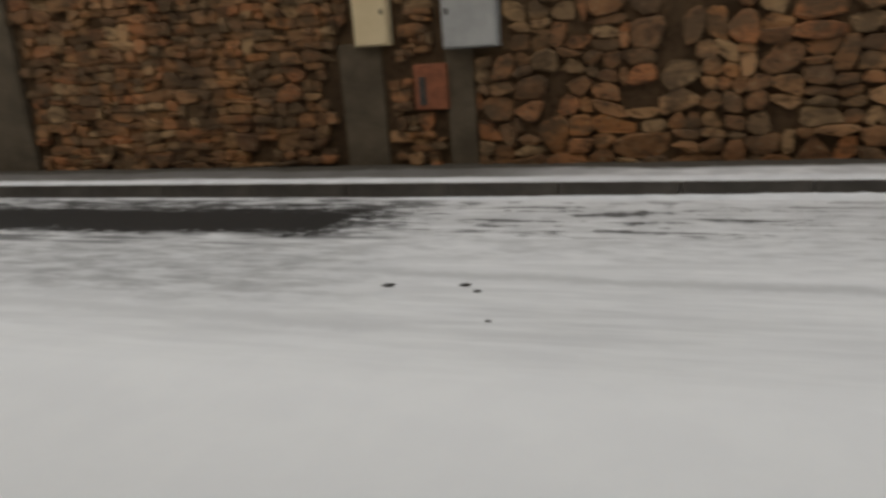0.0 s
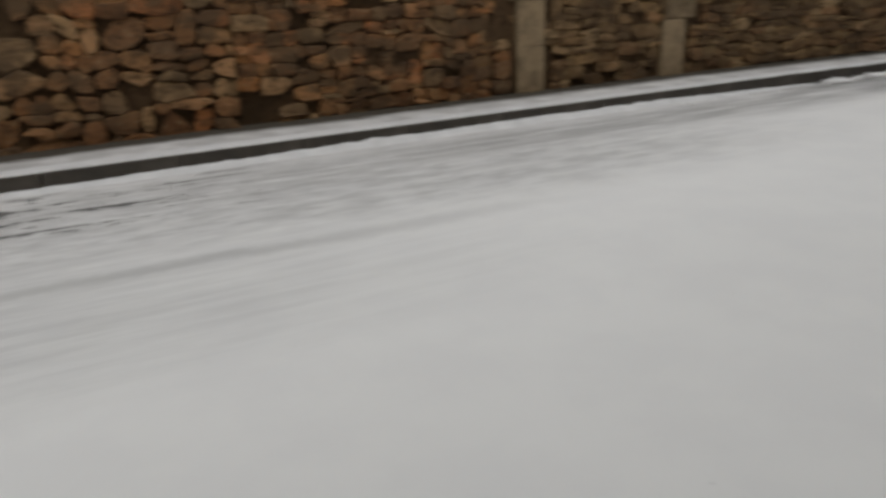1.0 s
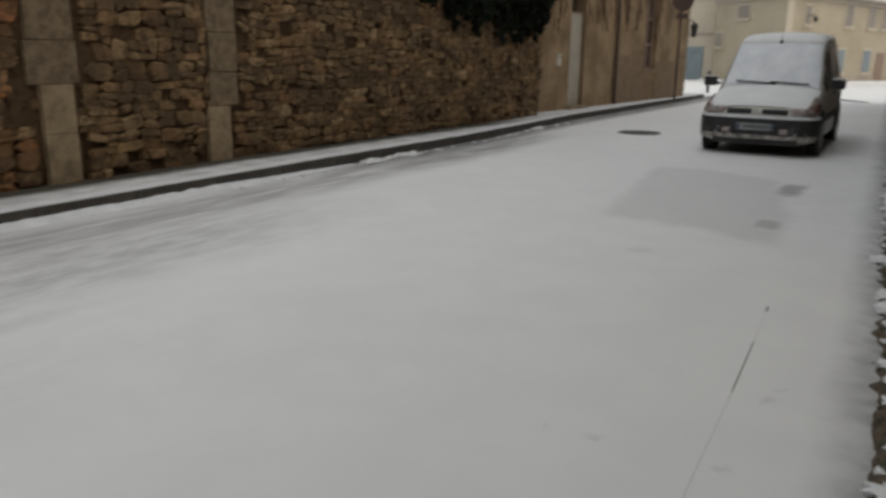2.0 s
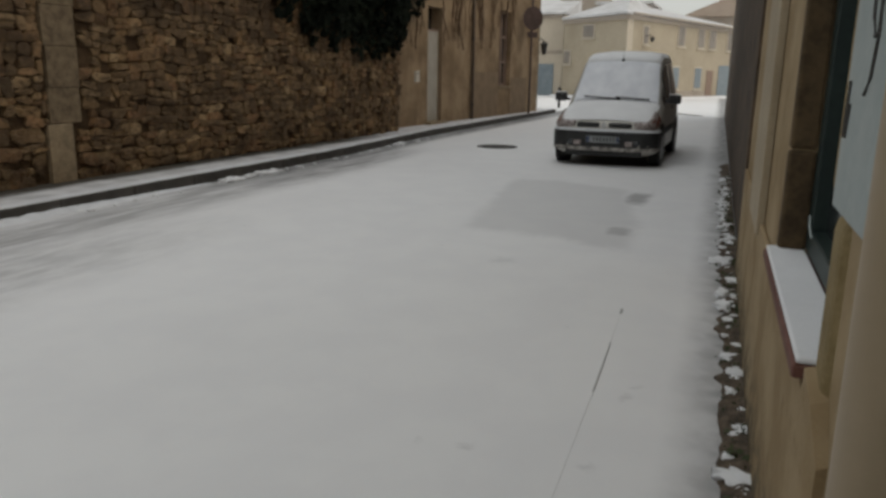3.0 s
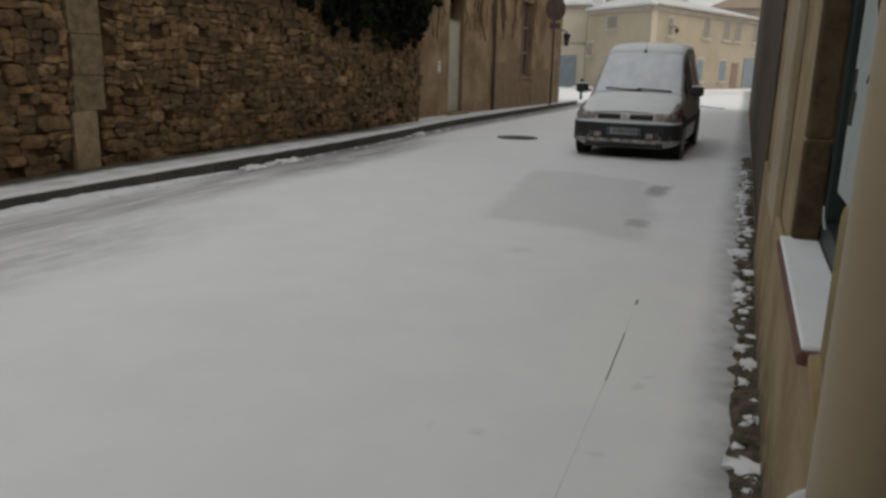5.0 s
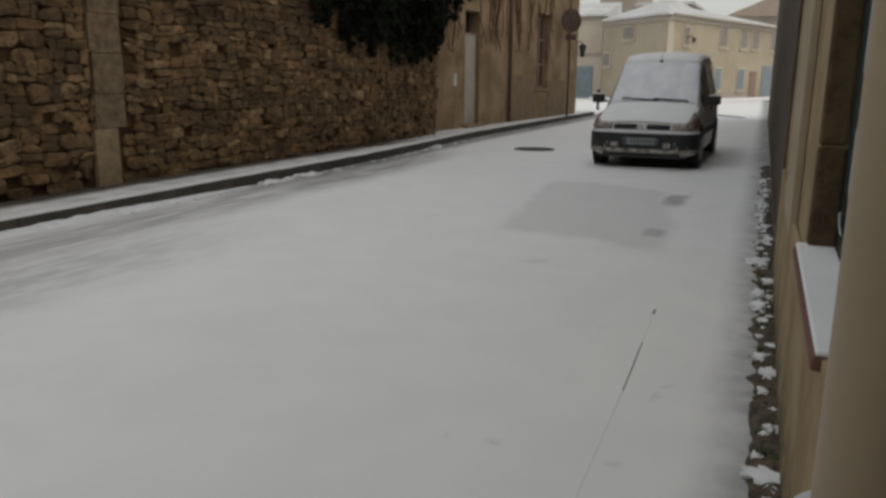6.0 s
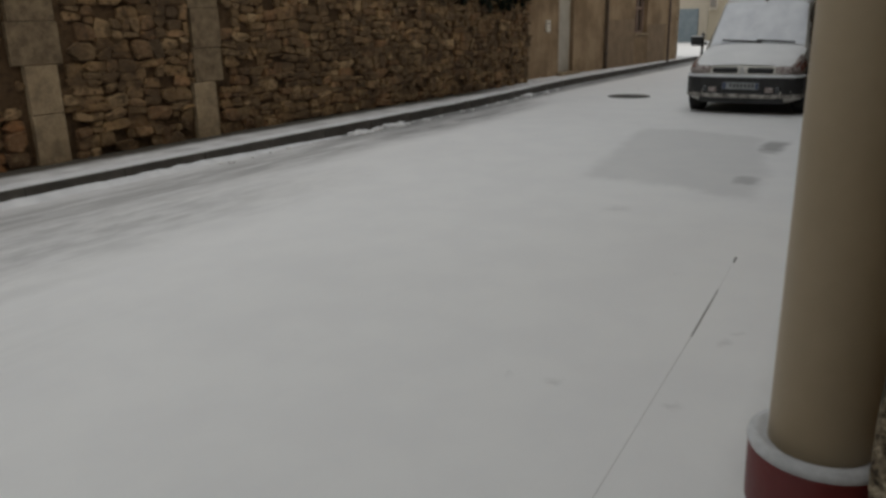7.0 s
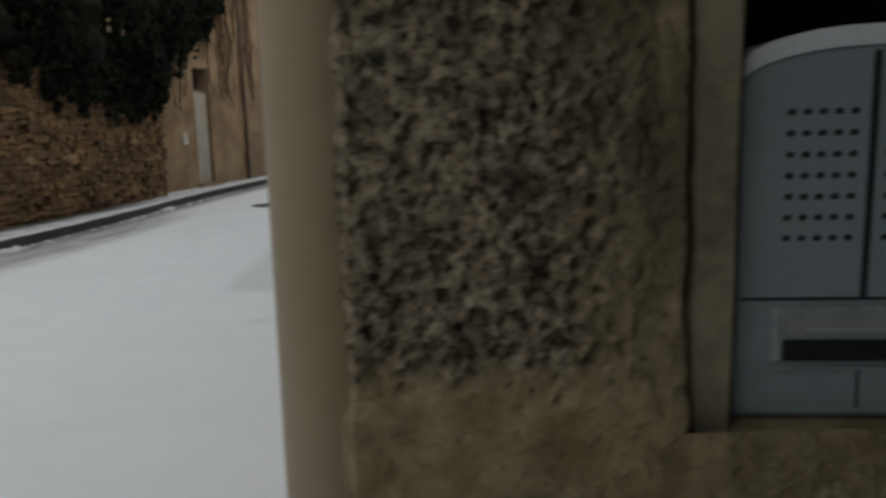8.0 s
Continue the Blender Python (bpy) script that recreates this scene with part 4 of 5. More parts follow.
# ---------------------------------------------------------------- buildings at the end of the street
def face_frame(p, q):
    """Frame on a facade from plan point p to q: x along it, y into the building."""
    d = Vector((q[0] - p[0], q[1] - p[1], 0))
    return Matrix.Translation((p[0], p[1], 0)) @ Matrix.Rotation(math.atan2(d.y, d.x), 4, "Z"), d.length


def far_window(parent, m, u, z, w, h, shutter=None, sill=True, inward=1):
    win = part("window", box(u, u + w, min(-0.03 * inward, 0.02 * inward), max(-0.03 * inward, 0.02 * inward), z, z + h), FAR_PANE, parent, "window pane paled for haze", at=m)
    part("frame", box(u + w / 2 - 0.03, u + w / 2 + 0.03, min(-0.05 * inward, 0), max(-0.05 * inward, 0), z, z + h), FAR_CREAM, win)
    if sill:
        part("sill", box(u - 0.08, u + w + 0.08, min(-0.12 * inward, 0), max(-0.12 * inward, 0), z - 0.08, z), ASHLAR, win)
    if shutter:
        for s0 in (u - 0.45, u + w + 0.02):
            part("shutter", box(s0, s0 + 0.43, min(-0.06 * inward, 0), max(-0.06 * inward, 0), z, z + h, 0.004), shutter, parent, at=m)
    return win


def far_shutters(parent, m, u, z, w, h, material, label, inward=1):
    """A pair of closed shutter leaves in a stone surround."""
    a, b = sorted((0.02 * inward, -0.05 * inward))
    surround = part("window", box(u - 0.12, u + w + 0.12, a, b, z - 0.1, z + h + 0.1, 0.01), FAR_CREAM, parent, label, at=m)
    c, d = sorted((-0.04 * inward, -0.08 * inward))
    for s0 in (u, u + w / 2 + 0.015):
        part("shutter", box(s0, s0 + w / 2 - 0.015, c, d, z, z + h, 0.006), material, surround)
    c, d = sorted((-0.0 * inward, -0.16 * inward))
    part("sill", box(u - 0.18, u + w + 0.18, c, d, z - 0.17, z - 0.09, 0.01), FAR_CREAM, surround)


# corner house: its sharp corner points down the street
C0, C1, C2 = (48.5, 6.94), (64.4, 1.4), (53.65, 11.87)
EAVE = 5.05
corner_house = thing("corner_house", "pale yellow two-storey corner house with a snowy roof", "house", pose(0, 0, 0))
part("wall", mesh_of("wall", *slab([C0, C1, (72, 4.5), (72, 11.4), (58, 11.7), C2], 0, EAVE), FAR_YELLOW), None, corner_house)
eaves = [(C0[0] - 0.55, C0[1] - 0.05), (C1[0] + 0.1, C1[1] - 0.6), (72.6, 4.0), (72.6, 11.7), (58.0, 12.0), (C2[0] - 0.5, C2[1] + 0.1)]
rv = [(x, y, EAVE) for x, y in eaves] + [(x, y, EAVE + 0.12) for x, y in eaves] + [(56.5, 8.0, 6.8), (66.0, 7.6, 6.8)]
rf = [(5, 4, 3, 2, 1, 0)] + [(k, (k + 1) % 6, 6 + (k + 1) % 6, 6 + k) for k in range(6)] + [(6, 7, 13, 12), (7, 8, 13), (8, 9, 13), (9, 10, 12, 13), (10, 11, 12), (11, 6, 12)]
part("roof", mesh_of("roof", rv, rf, SNOW_ROOF), None, corner_house, "low hipped roof under snow greyed for haze")
mr, lr = face_frame(C0, C1)
ml, ll = face_frame(C0, C2)
part("cornice", box(-0.1, lr, -0.16, 0.0, EAVE - 0.28, EAVE - 0.02), FAR_BROWN, corner_house, at=mr)
part("cornice", box(-0.1, ll, 0.0, 0.16, EAVE - 0.28, EAVE - 0.02), FAR_BROWN, corner_house, at=ml)
part("gutter", mesh_of("gutter", *tube([(-0.2, -0.5, EAVE + 0.02), (lr, -0.5, EAVE + 0.02)], 0.07, 8), FAR_BROWN), None, corner_house, at=mr)
part("quoin", box(0.0, 0.7, -0.04, 0.0, 0, EAVE - 0.28), FAR_CREAM, corner_house, at=mr)
for u, w, z, h in ((2.15, 0.6, 3.45, 1.0), (7.25, 1.0, 3.5, 1.25), (10.55, 1.0, 3.5, 1.25), (12.6, 1.1, 3.5, 1.25), (16.1, 1.1, 3.5, 1.25)):
    far_shutters(corner_house, mr, u, z, w, h, FAR_PANE, "window with closed grey-brown shutters")
for u, w in ((6.8, 0.95), (10.45, 1.1)):
    far_shutters(corner_house, mr, u, 0.7, w, 1.38, BLUE_SHUTTER, "window with closed blue-grey shutters")
part("door", box(12.65, 13.8, -0.05, 0.02, 0.0, 1.95), BROWN_WOOD, corner_house, "brown wooden door", at=mr)
part("garage_door", box(14.85, 17.0, -0.05, 0.02, 0.0, 2.35), BLUE_SHUTTER, corner_house, "blue-grey garage door", at=mr)
part("plinth", box(0.7, 12.6, -0.03, 0.02, 0.0, 0.5), FAR_BROWN, corner_house, at=mr)
far_shutters(corner_house, ml, 3.5, 3.85, 1.15, 0.72, FAR_PANE, "wide low window with grey-brown shutters", -1)
far_shutters(corner_house, ml, 6.2, 2.2, 0.7, 0.8, FAR_PANE, "small window with grey-brown shutters", -1)
lamp_far = thing("street_lantern", "small dark street lantern on the corner house wall", "lantern", mr @ pose(2.4, -0.06, 3.75))
part("arm", mesh_of("arm", *tube([(0, 0.06, 0.1), (0, -0.3, 0.2), (0, -0.45, 0.05)], 0.03, 6), DARK_GREY), None, lamp_far)
part("head", mesh_of("head", *lathe([(0.07, -0.22), (0.14, 0.0), (0.16, 0.02), (0.04, 0.1)], 8), DARK_GREY), None, lamp_far, at=pose(0, -0.45, 0))

side_house = thing("cream_house", "cream house with a teal door beyond the street corner", "house", pose(0, 0, 0))
part("wall", mesh_of("wall", *slab([(55, 12.2), (60.0, 12.4), (60.0, 26), (55, 26)], 0, 5.55), FAR_CREAM), None, side_house)
part("roof", mesh_of("roof", [(54.5, 11.95, 5.55), (60.3, 12.1, 5.55), (60.3, 26.4, 5.55), (54.5, 26.4, 5.55), (54.5, 11.95, 5.7), (60.3, 12.1, 6.9), (60.3, 26.4, 6.9), (54.5, 26.4, 5.7)],
                     [(3, 2, 1, 0), (0, 1, 5, 4), (1, 2, 6, 5), (2, 3, 7, 6), (3, 0, 4, 7), (4, 5, 6, 7)], SNOW_ROOF), None, side_house, "sloping roof under snow greyed for haze")
part("string_course", box(54.93, 55.02, 12.25, 26, 2.90, 3.12), FAR_BROWN, side_house)
part("cornice", box(54.86, 55.02, 12.25, 26, 5.28, 5.53), FAR_BROWN, side_house)
ms = Matrix.Translation((55, 26, 0)) @ Matrix.Rotation(radians(-90), 4, "Z")
part("garage_door", box(11.7, 13.2, -0.06, 0.02, 0.0, 2.2), BLUE_SHUTTER, side_house, "teal double door", at=ms)
far_window(side_house, ms, 9.2, 3.5, 0.9, 1.3)

tower = thing("tall_house", "grey-brown tall building rising behind the roofs", "house", pose(0, 0, 0))
part("wall", mesh_of("wall", *slab([(78, 14.1), (78, 17.8), (86, 17.8), (86, 14.1)], 0, 10.5), FAR_BROWN), None, tower)
part("wing", mesh_of("wing", *slab([(77, 9.2), (77, 14.1), (86, 14.1), (86, 9.2)], 0, 8.05), FAR_BROWN), None, tower)
part("roof", mesh_of("roof", *slab([(76.4, 8.8), (76.4, 14.1), (86.5, 14.1), (86.5, 8.8)], 8.05, 8.3), SNOW_ROOF), None, tower, "snowy flat roof edge")
back_house = thing("back_house", "brown gabled house behind the corner house", "house", pose(0, 0, 0))
part("wall", mesh_of("wall", *slab([(80, -9), (80, 6.0), (92, 6.0), (92, -9)], 0, 7.1), FAR_BROWN), None, back_house)
part("roof", mesh_of("roof", [(79.5, 6.4, 7.1), (79.5, -9.4, 7.1), (92.5, -9.4, 7.1), (92.5, 6.4, 7.1), (79.5, -1.5, 10.4), (92.5, -1.5, 10.4)],
                     [(0, 4, 1), (3, 2, 5), (0, 3, 5, 4), (1, 4, 5, 2), (0, 1, 2, 3)], ROOF_BROWN), None, back_house, "brown tiled gable roof")
far_pave = tagged(new("pavement_far", mesh_of("pavement_far", *slab([(47.3, 6.9), (64.0, 0.7), C1, C0, C2, (52.9, 12.5)], -0.05, 0.13), SNOW)),
                  "snowy pavement round the corner house", "pavement", kind="structure")

# ---------------------------------------------------------------- the near house front: u runs along it, v out to the street
FM = Matrix.Translation((0, -0.22, 0)) @ Matrix.Rotation(math.atan(0.029), 4, "Z")


nv, nf = pierced_wall([-30, -0.55, 1.05, 2.05, 3.36, 6.6], [0, 0.79, 2.35, 6.4], [(1, 0), (1, 1), (3, 1)], -0.285, 0)
nf = [g[::-1] for g in nf]
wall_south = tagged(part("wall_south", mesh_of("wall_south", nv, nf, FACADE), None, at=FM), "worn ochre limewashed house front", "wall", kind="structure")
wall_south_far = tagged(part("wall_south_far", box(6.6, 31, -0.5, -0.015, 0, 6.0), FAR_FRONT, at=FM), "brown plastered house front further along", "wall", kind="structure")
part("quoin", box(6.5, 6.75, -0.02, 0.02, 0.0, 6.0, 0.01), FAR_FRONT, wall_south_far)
# passage walls and ceiling carry their darkness in the colour
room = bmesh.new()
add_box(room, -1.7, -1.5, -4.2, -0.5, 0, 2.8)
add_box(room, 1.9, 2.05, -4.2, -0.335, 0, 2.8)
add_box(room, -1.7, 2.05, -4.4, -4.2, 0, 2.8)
tagged(part("wall_inner", room, BLACK_VOID, at=FM), "entrance passage walls coloured near-black for shade", "wall", kind="structure")
tagged(part("ceiling", box(-1.7, 2.05, -4.4, -0.335, 2.6, 2.8), BLACK_VOID, at=FM), "passage ceiling coloured near-black for shade", "ceiling", kind="structure")
tagged(part("floor", box(-1.5, 1.9, -4.2, -0.02, -0.05, 0.012), KERB, at=FM), "worn stone floor of the entrance passage", "floor", kind="structure")
tagged(part("floor_room", box(2.05, 6.6, -4.2, -0.29, -0.05, 0.012), KERB, at=FM), "dark floor behind the window", "floor", kind="structure")
tagged(part("room_wall", box(2.05, 6.6, -4.4, -4.2, 0, 6.4), BLACK_VOID, at=FM), "unseen room wall behind the window, near-black for shade", "wall", kind="structure")
tagged(part("roof", box(-30, 31, -6.0, 0.35, 6.4, 6.6), SNOW, at=FM), "eaves of the near houses", "roof", kind="structure")


def rough_face(path, z0, z1, step, relief, fine=None):
    """A stone face swept along a plan path and roughened by pits and lumps."""
    pts = []
    for (ax, ay), (bx, by) in zip(path, path[1:]):
        k = max(2, int(math.hypot(bx - ax, by - ay) / step))
        pts += [(ax + (bx - ax) * i / k, ay + (by - ay) * i / k) for i in range(k)]
    pts.append(path[-1])
    fine = fine or (z0, z0)
    zs, z = [], z0
    while z < z1:
        zs.append(z)
        z += step if fine[0] < z < fine[1] else max(step, 0.012)
    zs.append(z1)
    nz = len(zs) - 1
    verts, faces = [], []
    for i, (x, y) in enumerate(pts):
        a, b = pts[max(i - 2, 0)], pts[min(i + 2, len(pts) - 1)]
        d = Vector((b[0] - a[0], b[1] - a[1], 0)).normalized()
        nrm = Vector((d.y, -d.x, 0))
        for z in zs:
            verts.append(Vector((x, y, z)) + nrm * relief(x, y, z))
    for i in range(len(pts) - 1):
        for j in range(nz):
            q = i * (nz + 1) + j
            faces.append((q, q + 1, q + nz + 2, q + nz + 1))
    return verts, faces


def pier_smooth(y, z):
    """1 where old render still covers the stone: a band across it and its inner edge."""
    edge = 1.275 + 0.035 * noise.noise(Vector((y * 9, 0.3, 2.0))) + 0.012 * noise.noise(Vector((y * 40, 1.3, 2.0)))
    low = 1.165 + 0.04 * noise.noise(Vector((y * 11, 5.3, 1.0))) + y * 0.5
    band = min(max((edge - z) / 0.025, 0), 1) * min(max((z - low) / 0.03, 0), 1)
    side = -0.190 + 0.05 * noise.noise(Vector((z * 6, 2.3, 4.0))) + 0.02 * noise.noise(Vector((z * 25, 0.3, 4.0)))
    inner = min(max((side - y) / 0.03, 0), 1)
    return max(band, 0.75 * inner * min(max((z - 1.0) / 0.1, 0), 1))


def pier_relief(x, y, z):
    p = Vector((x, y, z))
    big = noise.noise(p * 8.0) * 0.008 + noise.noise(p * 21.0) * 0.004
    rough = noise.fractal(p * 70.0, 0.7, 2.1, 4) * 0.0030
    pit = max(0.0, noise.noise(p * 110.0 + Vector((3, 1, 7))) - 0.10) * 0.016 + max(0.0, noise.noise(p * 33.0 + Vector((8, 1, 2))) - 0.3) * 0.022
    smooth = pier_smooth(y, z)
    hollow = 0.016 * math.exp(-(((y + 0.02) / 0.03) ** 2 + ((z - 1.475) / 0.025) ** 2)) + 0.012 * math.exp(-((y + 0.225) / 0.016) ** 2) * (0.6 + 0.6 * noise.noise(Vector((z * 9, 3, 3)))) * min(max((z - 1.26) / 0.08, 0), 1)
    out = big + (rough - pit) * (1 - 0.85 * smooth) + 0.005 * smooth - hollow
    return min(out, 0.002) if y > -0.03 else out


PIER_PATH = [(1.15, 0.010), (1.052, 0.017), (1.032, 0.004), (1.03, -0.242)]
pier = tagged(part("stone_pier", mesh_of("stone_pier", *rough_face(PIER_PATH + [(1.06, -0.256)], 1.234, 2.36, 0.0026, pier_relief, (1.0, 1.72)), ROUGH_STONE), None, at=FM),
              "eroded shelly limestone door jamb with a smooth rendered band", "door jamb", kind="structure")
frame_strip = tagged(part("door_frame", mesh_of("door_frame", *rough_face([(1.062, -0.248), (1.043, -0.250), (1.038, -0.255), (1.038, -0.281), (1.044, -0.285), (1.1, -0.286)], 1.2, 2.35, 0.008,
                     lambda x, y, z: 0.0016 * noise.noise(Vector((x * 30, y * 30, z * 7)))), STRIP), None, at=FM), "worn greenish strip along the jamb", "door frame", kind="structure")
ledge = tagged(part("ledge", mesh_of("ledge", *rough_face(PIER_PATH + [(1.031, -0.40), (1.036, -0.85)], 0.0, 1.234, 0.0026, pier_relief, (1.0, 1.3)), ROUGH_STONE), None, at=FM),
               "rendered stone base of the door jamb and ledge", "ledge", kind="structure")
part("ledge_top", box(1.040, 1.9, -0.86, -0.244, 1.0, 1.229, 0.006), ROUGH_STONE, ledge)

# mailbox on the ledge
mailbox = thing("mailbox", "grey plastic mailbox with a perforated front and curved top", "mailbox", FM @ pose(1.06, -0.384, 1.229) @ Matrix.Scale(0.855, 4))
W2, H1, H2 = 0.114, 0.306, 0.338


def mail_shell():
    arc = [(W2 * math.cos(a), H1 + (H2 - H1) * math.sin(a)) for a in [math.pi * k / 14 for k in range(15)]]
    prof = [(W2 - 0.008, 0.0), (W2, 0.012), (W2, 0.095), (W2, 0.10)] + arc + [(-W2, 0.10), (-W2, 0.012), (-W2 + 0.008, 0.0)]
    k = len(prof)
    verts, faces = [], []
    rings = [(0.0, 0.955), (0.004, 0.985), (0.012, 1.0), (0.13, 1.0)]
    for x, s in rings:
        verts += [(x, y * s, 0.16 + (z - 0.16) * s) for y, z in prof]
    for i in range(len(rings) - 1):
        for j in range(k):
            a, b = i * k + j, i * k + (j + 1) % k
            faces.append((a, a + k, b + k, b))
    faces.append(tuple(range(k)))
    faces.append(tuple(range(4 * k - 1, 3 * k - 1, -1)))
    return mesh_of("shell", verts, faces, BOX_GREY)


part("shell", mail_shell(), None, mailbox)
cap = []
for k in range(15):
    a = math.pi * k / 14
    cap.append((0.0, (W2 + 0.002) * math.cos(a), H1 + (H2 - H1 + 0.004) * math.sin(a) + 0.0))
cv, cf = [], []
for x in (-0.0015, 0.128):
    for dz in (-0.009, 0.008):
        cv += [(x, y, z + dz) for _, y, z in cap]
for j in range(14):
    cf += [(j, j + 1, 16 + j, 15 + j), (30 + j, 45 + j, 46 + j, 31 + j), (15 + j, 16 + j, 46 + j, 45 + j), (j, 30 + j, 31 + j, j + 1)]
cf += [(0, 15, 45, 30), (14, 44, 59, 29)]
# pale band over the curved top, in the thin-snow material
part("snow_cap", mesh_of("snow_cap", cv, cf, SNOW_THIN), None, mailbox, "thin pale cap along the curved top")
part("centre_groove", box(-0.0015, 0.003, -0.0028, 0.0028, 0.115, 0.328), BOX_DARK, mailbox, "dark seam down the front")
part("cross_groove", box(-0.0012, 0.003, -W2 + 0.008, W2 - 0.008, 0.1125, 0.115), BOX_DARK, mailbox)
part("lower_seam", box(-0.0012, 0.003, -0.001, 0.001, 0.012, 0.048), BOX_DARK, mailbox)
holder = part("name_holder", box(-0.006, 0.004, -0.078, 0.078, 0.056, 0.108, 0.004, 3), HOLDER, mailbox, "clear label holder")
part("paper", box(-0.0072, -0.0055, -0.066, 0.066, 0.082, 0.097, 0.0005), LABEL_GREY, holder, "pale paper label")
part("name_bar", box(-0.0078, -0.0068, -0.050, 0.050, 0.086, 0.0885), PANEL_BLUE, holder)
# opaque dark plate for the holder's translucent lower band
part("dark_slot", box(-0.0072, -0.0055, -0.070, 0.070, 0.059, 0.078, 0.003), BOX_DARK, holder, "dark lower band of the label holder")
part("bottom_lip", box(-0.003, 0.004, -W2 + 0.010, W2 - 0.010, 0.048, 0.052, 0.001), BOX_GREY, mailbox)
# small black plates on the shell stand in for the shaded holes
hole_mesh = to_mesh("vent_hole", box(-0.0018, 0.002, -0.0036, 0.0036, -0.0027, 0.0027, 0.0016, 1), BOX_DARK)
for side in (-1, 1):
    for i in range(5):
        for j in range(7):
            part("vent_hole", hole_mesh, None, mailbox, at=pose(0, side * (0.0155 + i * 0.0132), 0.1685 + j * 0.0183))

# downpipe with its cast-iron shoe
pipe = thing("rain_pipe", "beige plastic rain pipe in a red iron foot", "downpipe", pose(1.211, -0.124, 0))
part("pipe", mesh_of("pipe", *lathe([(0.054, 0.90), (0.054, 6.3)], 48), PIPE_PVC, True), None, pipe, "beige plastic pipe")
shoe = part("iron_foot", mesh_of("iron_foot", *lathe([(0.058, 0.0), (0.058, 0.86), (0.062, 0.87), (0.072, 0.90), (0.074, 0.965), (0.073, 0.975), (0.058, 0.976), (0.056, 0.93)], 48), RED_IRON, True), None, pipe,
            "dark red cast-iron foot")
part("snow_rim", mesh_of("snow_rim", *lathe([(0.073, 0.968), (0.0755, 0.974), (0.074, 0.981), (0.064, 0.983), (0.055, 0.977)], 48), SNOW_DIRTY, True), None, shoe, "ring of snow on the collar")
part("clamp", mesh_of("clamp", *lathe([(0.058, 2.3), (0.058, 2.34)], 32), PIPE_PVC, True), None, pipe)

# window, sill, shutters
window_1 = tagged(part("window_1", box(2.05, 3.36, -0.145, -0.135, 0.85, 2.35), CAR_GLASS, at=FM), "dark window in a deep stone reveal", "window", kind="structure")
for a, b, c, d in ((2.05, 2.12, 0.85, 2.35), (3.28, 3.36, 0.85, 2.35), (2.67, 2.74, 0.85, 2.35), (2.12, 3.28, 0.85, 0.93), (2.12, 3.28, 2.27, 2.35)):
    part("window_frame", box(a, b, -0.16, -0.085, c, d, 0.006), DARK_GREEN, window_1, "dark green painted frame")
# reveal stones: the shade is in their colour, the reveal is shallow
part("reveal_stone", box(3.345, 3.40, -0.085, 0.008, 0.845, 1.20, 0.012), REVEAL, window_1, "brown worn reveal stone, darkened for shade")
part("reveal_stone", box(3.350, 3.40, -0.085, 0.006, 1.205, 1.75, 0.012), REVEAL, window_1, "brown worn reveal stone, darkened for shade")
part("reveal_stone", box(3.347, 3.40, -0.085, 0.008, 1.755, 2.35, 0.012), REVEAL, window_1, "brown worn reveal stone, darkened for shade")
part("near_reveal", box(1.84, 2.20, -0.085, 0.016, 1.21, 2.35, 0.03, 4), GOLD_STONE, window_1, "bare stone at the window's edge")
part("near_reveal", box(1.96, 2.13, -0.085, 0.014, 0.50, 1.205, 0.045, 4), GOLD_STONE, window_1, "bare stone at the window's edge")
sill = tagged(part("window_sill", box(2.17, 3.40, -0.16, 0.05, 0.798, 0.832, 0.008), SILL_RED, at=FM), "red-brown tiled window sill under snow", "window sill", kind="structure")
part("sill_snow", box(2.175, 3.395, -0.085, 0.042, 0.832, 0.848, 0.007), SNOW, sill, "flat snow on the sill")
part("handle", mesh_of("handle", *tube([(3.30, -0.08, 0.98), (3.26, -0.078, 0.95), (3.20, -0.082, 0.92)], 0.004, 6), PANEL_BLUE), None, window_1)


def shutter(u0, u1, z0, z1, material, label):
    t = thing("shutter", label, "shutter", FM)
    k = 6
    w = (u1 - u0) / k
    for b in range(k):
        part("board", box(u0 + b * w + 0.002, u0 + (b + 1) * w - 0.002, 0.002, 0.036, z0, z1, 0.004), material, t)
    return t


shutter(4.20, 5.05, 0.72, 2.35, SHUTTER_BEIGE, "beige wooden shutter folded flat against the wall")
panel = thing("wall_panel", "pale blue-grey painted panel with a dark scrawl", "panel", FM)
part("board", box(1.36, 2.025, 0.018, 0.034, 1.215, 2.35, 0.006), PANEL_BLUE, panel)
for stroke in ([(1.80, 1.52), (1.83, 1.55), (1.84, 1.59), (1.80, 1.60), (1.76, 1.575)], [(1.78, 1.60), (1.77, 1.52), (1.79, 1.46), (1.83, 1.43)],
               [(1.98, 1.45), (1.99, 1.38), (1.985, 1.35), (1.97, 1.35), (1.955, 1.41)]):
    pts = [(a, 0.035, b) for a, b in stroke]
    part("scrawl", mesh_of("scrawl", *tube(pts, 0.004, 6), DARK_GREY), None, panel, "dark painted scrawl")

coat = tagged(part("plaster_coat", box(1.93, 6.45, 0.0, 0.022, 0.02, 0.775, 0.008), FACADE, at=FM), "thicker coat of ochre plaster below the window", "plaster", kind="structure")
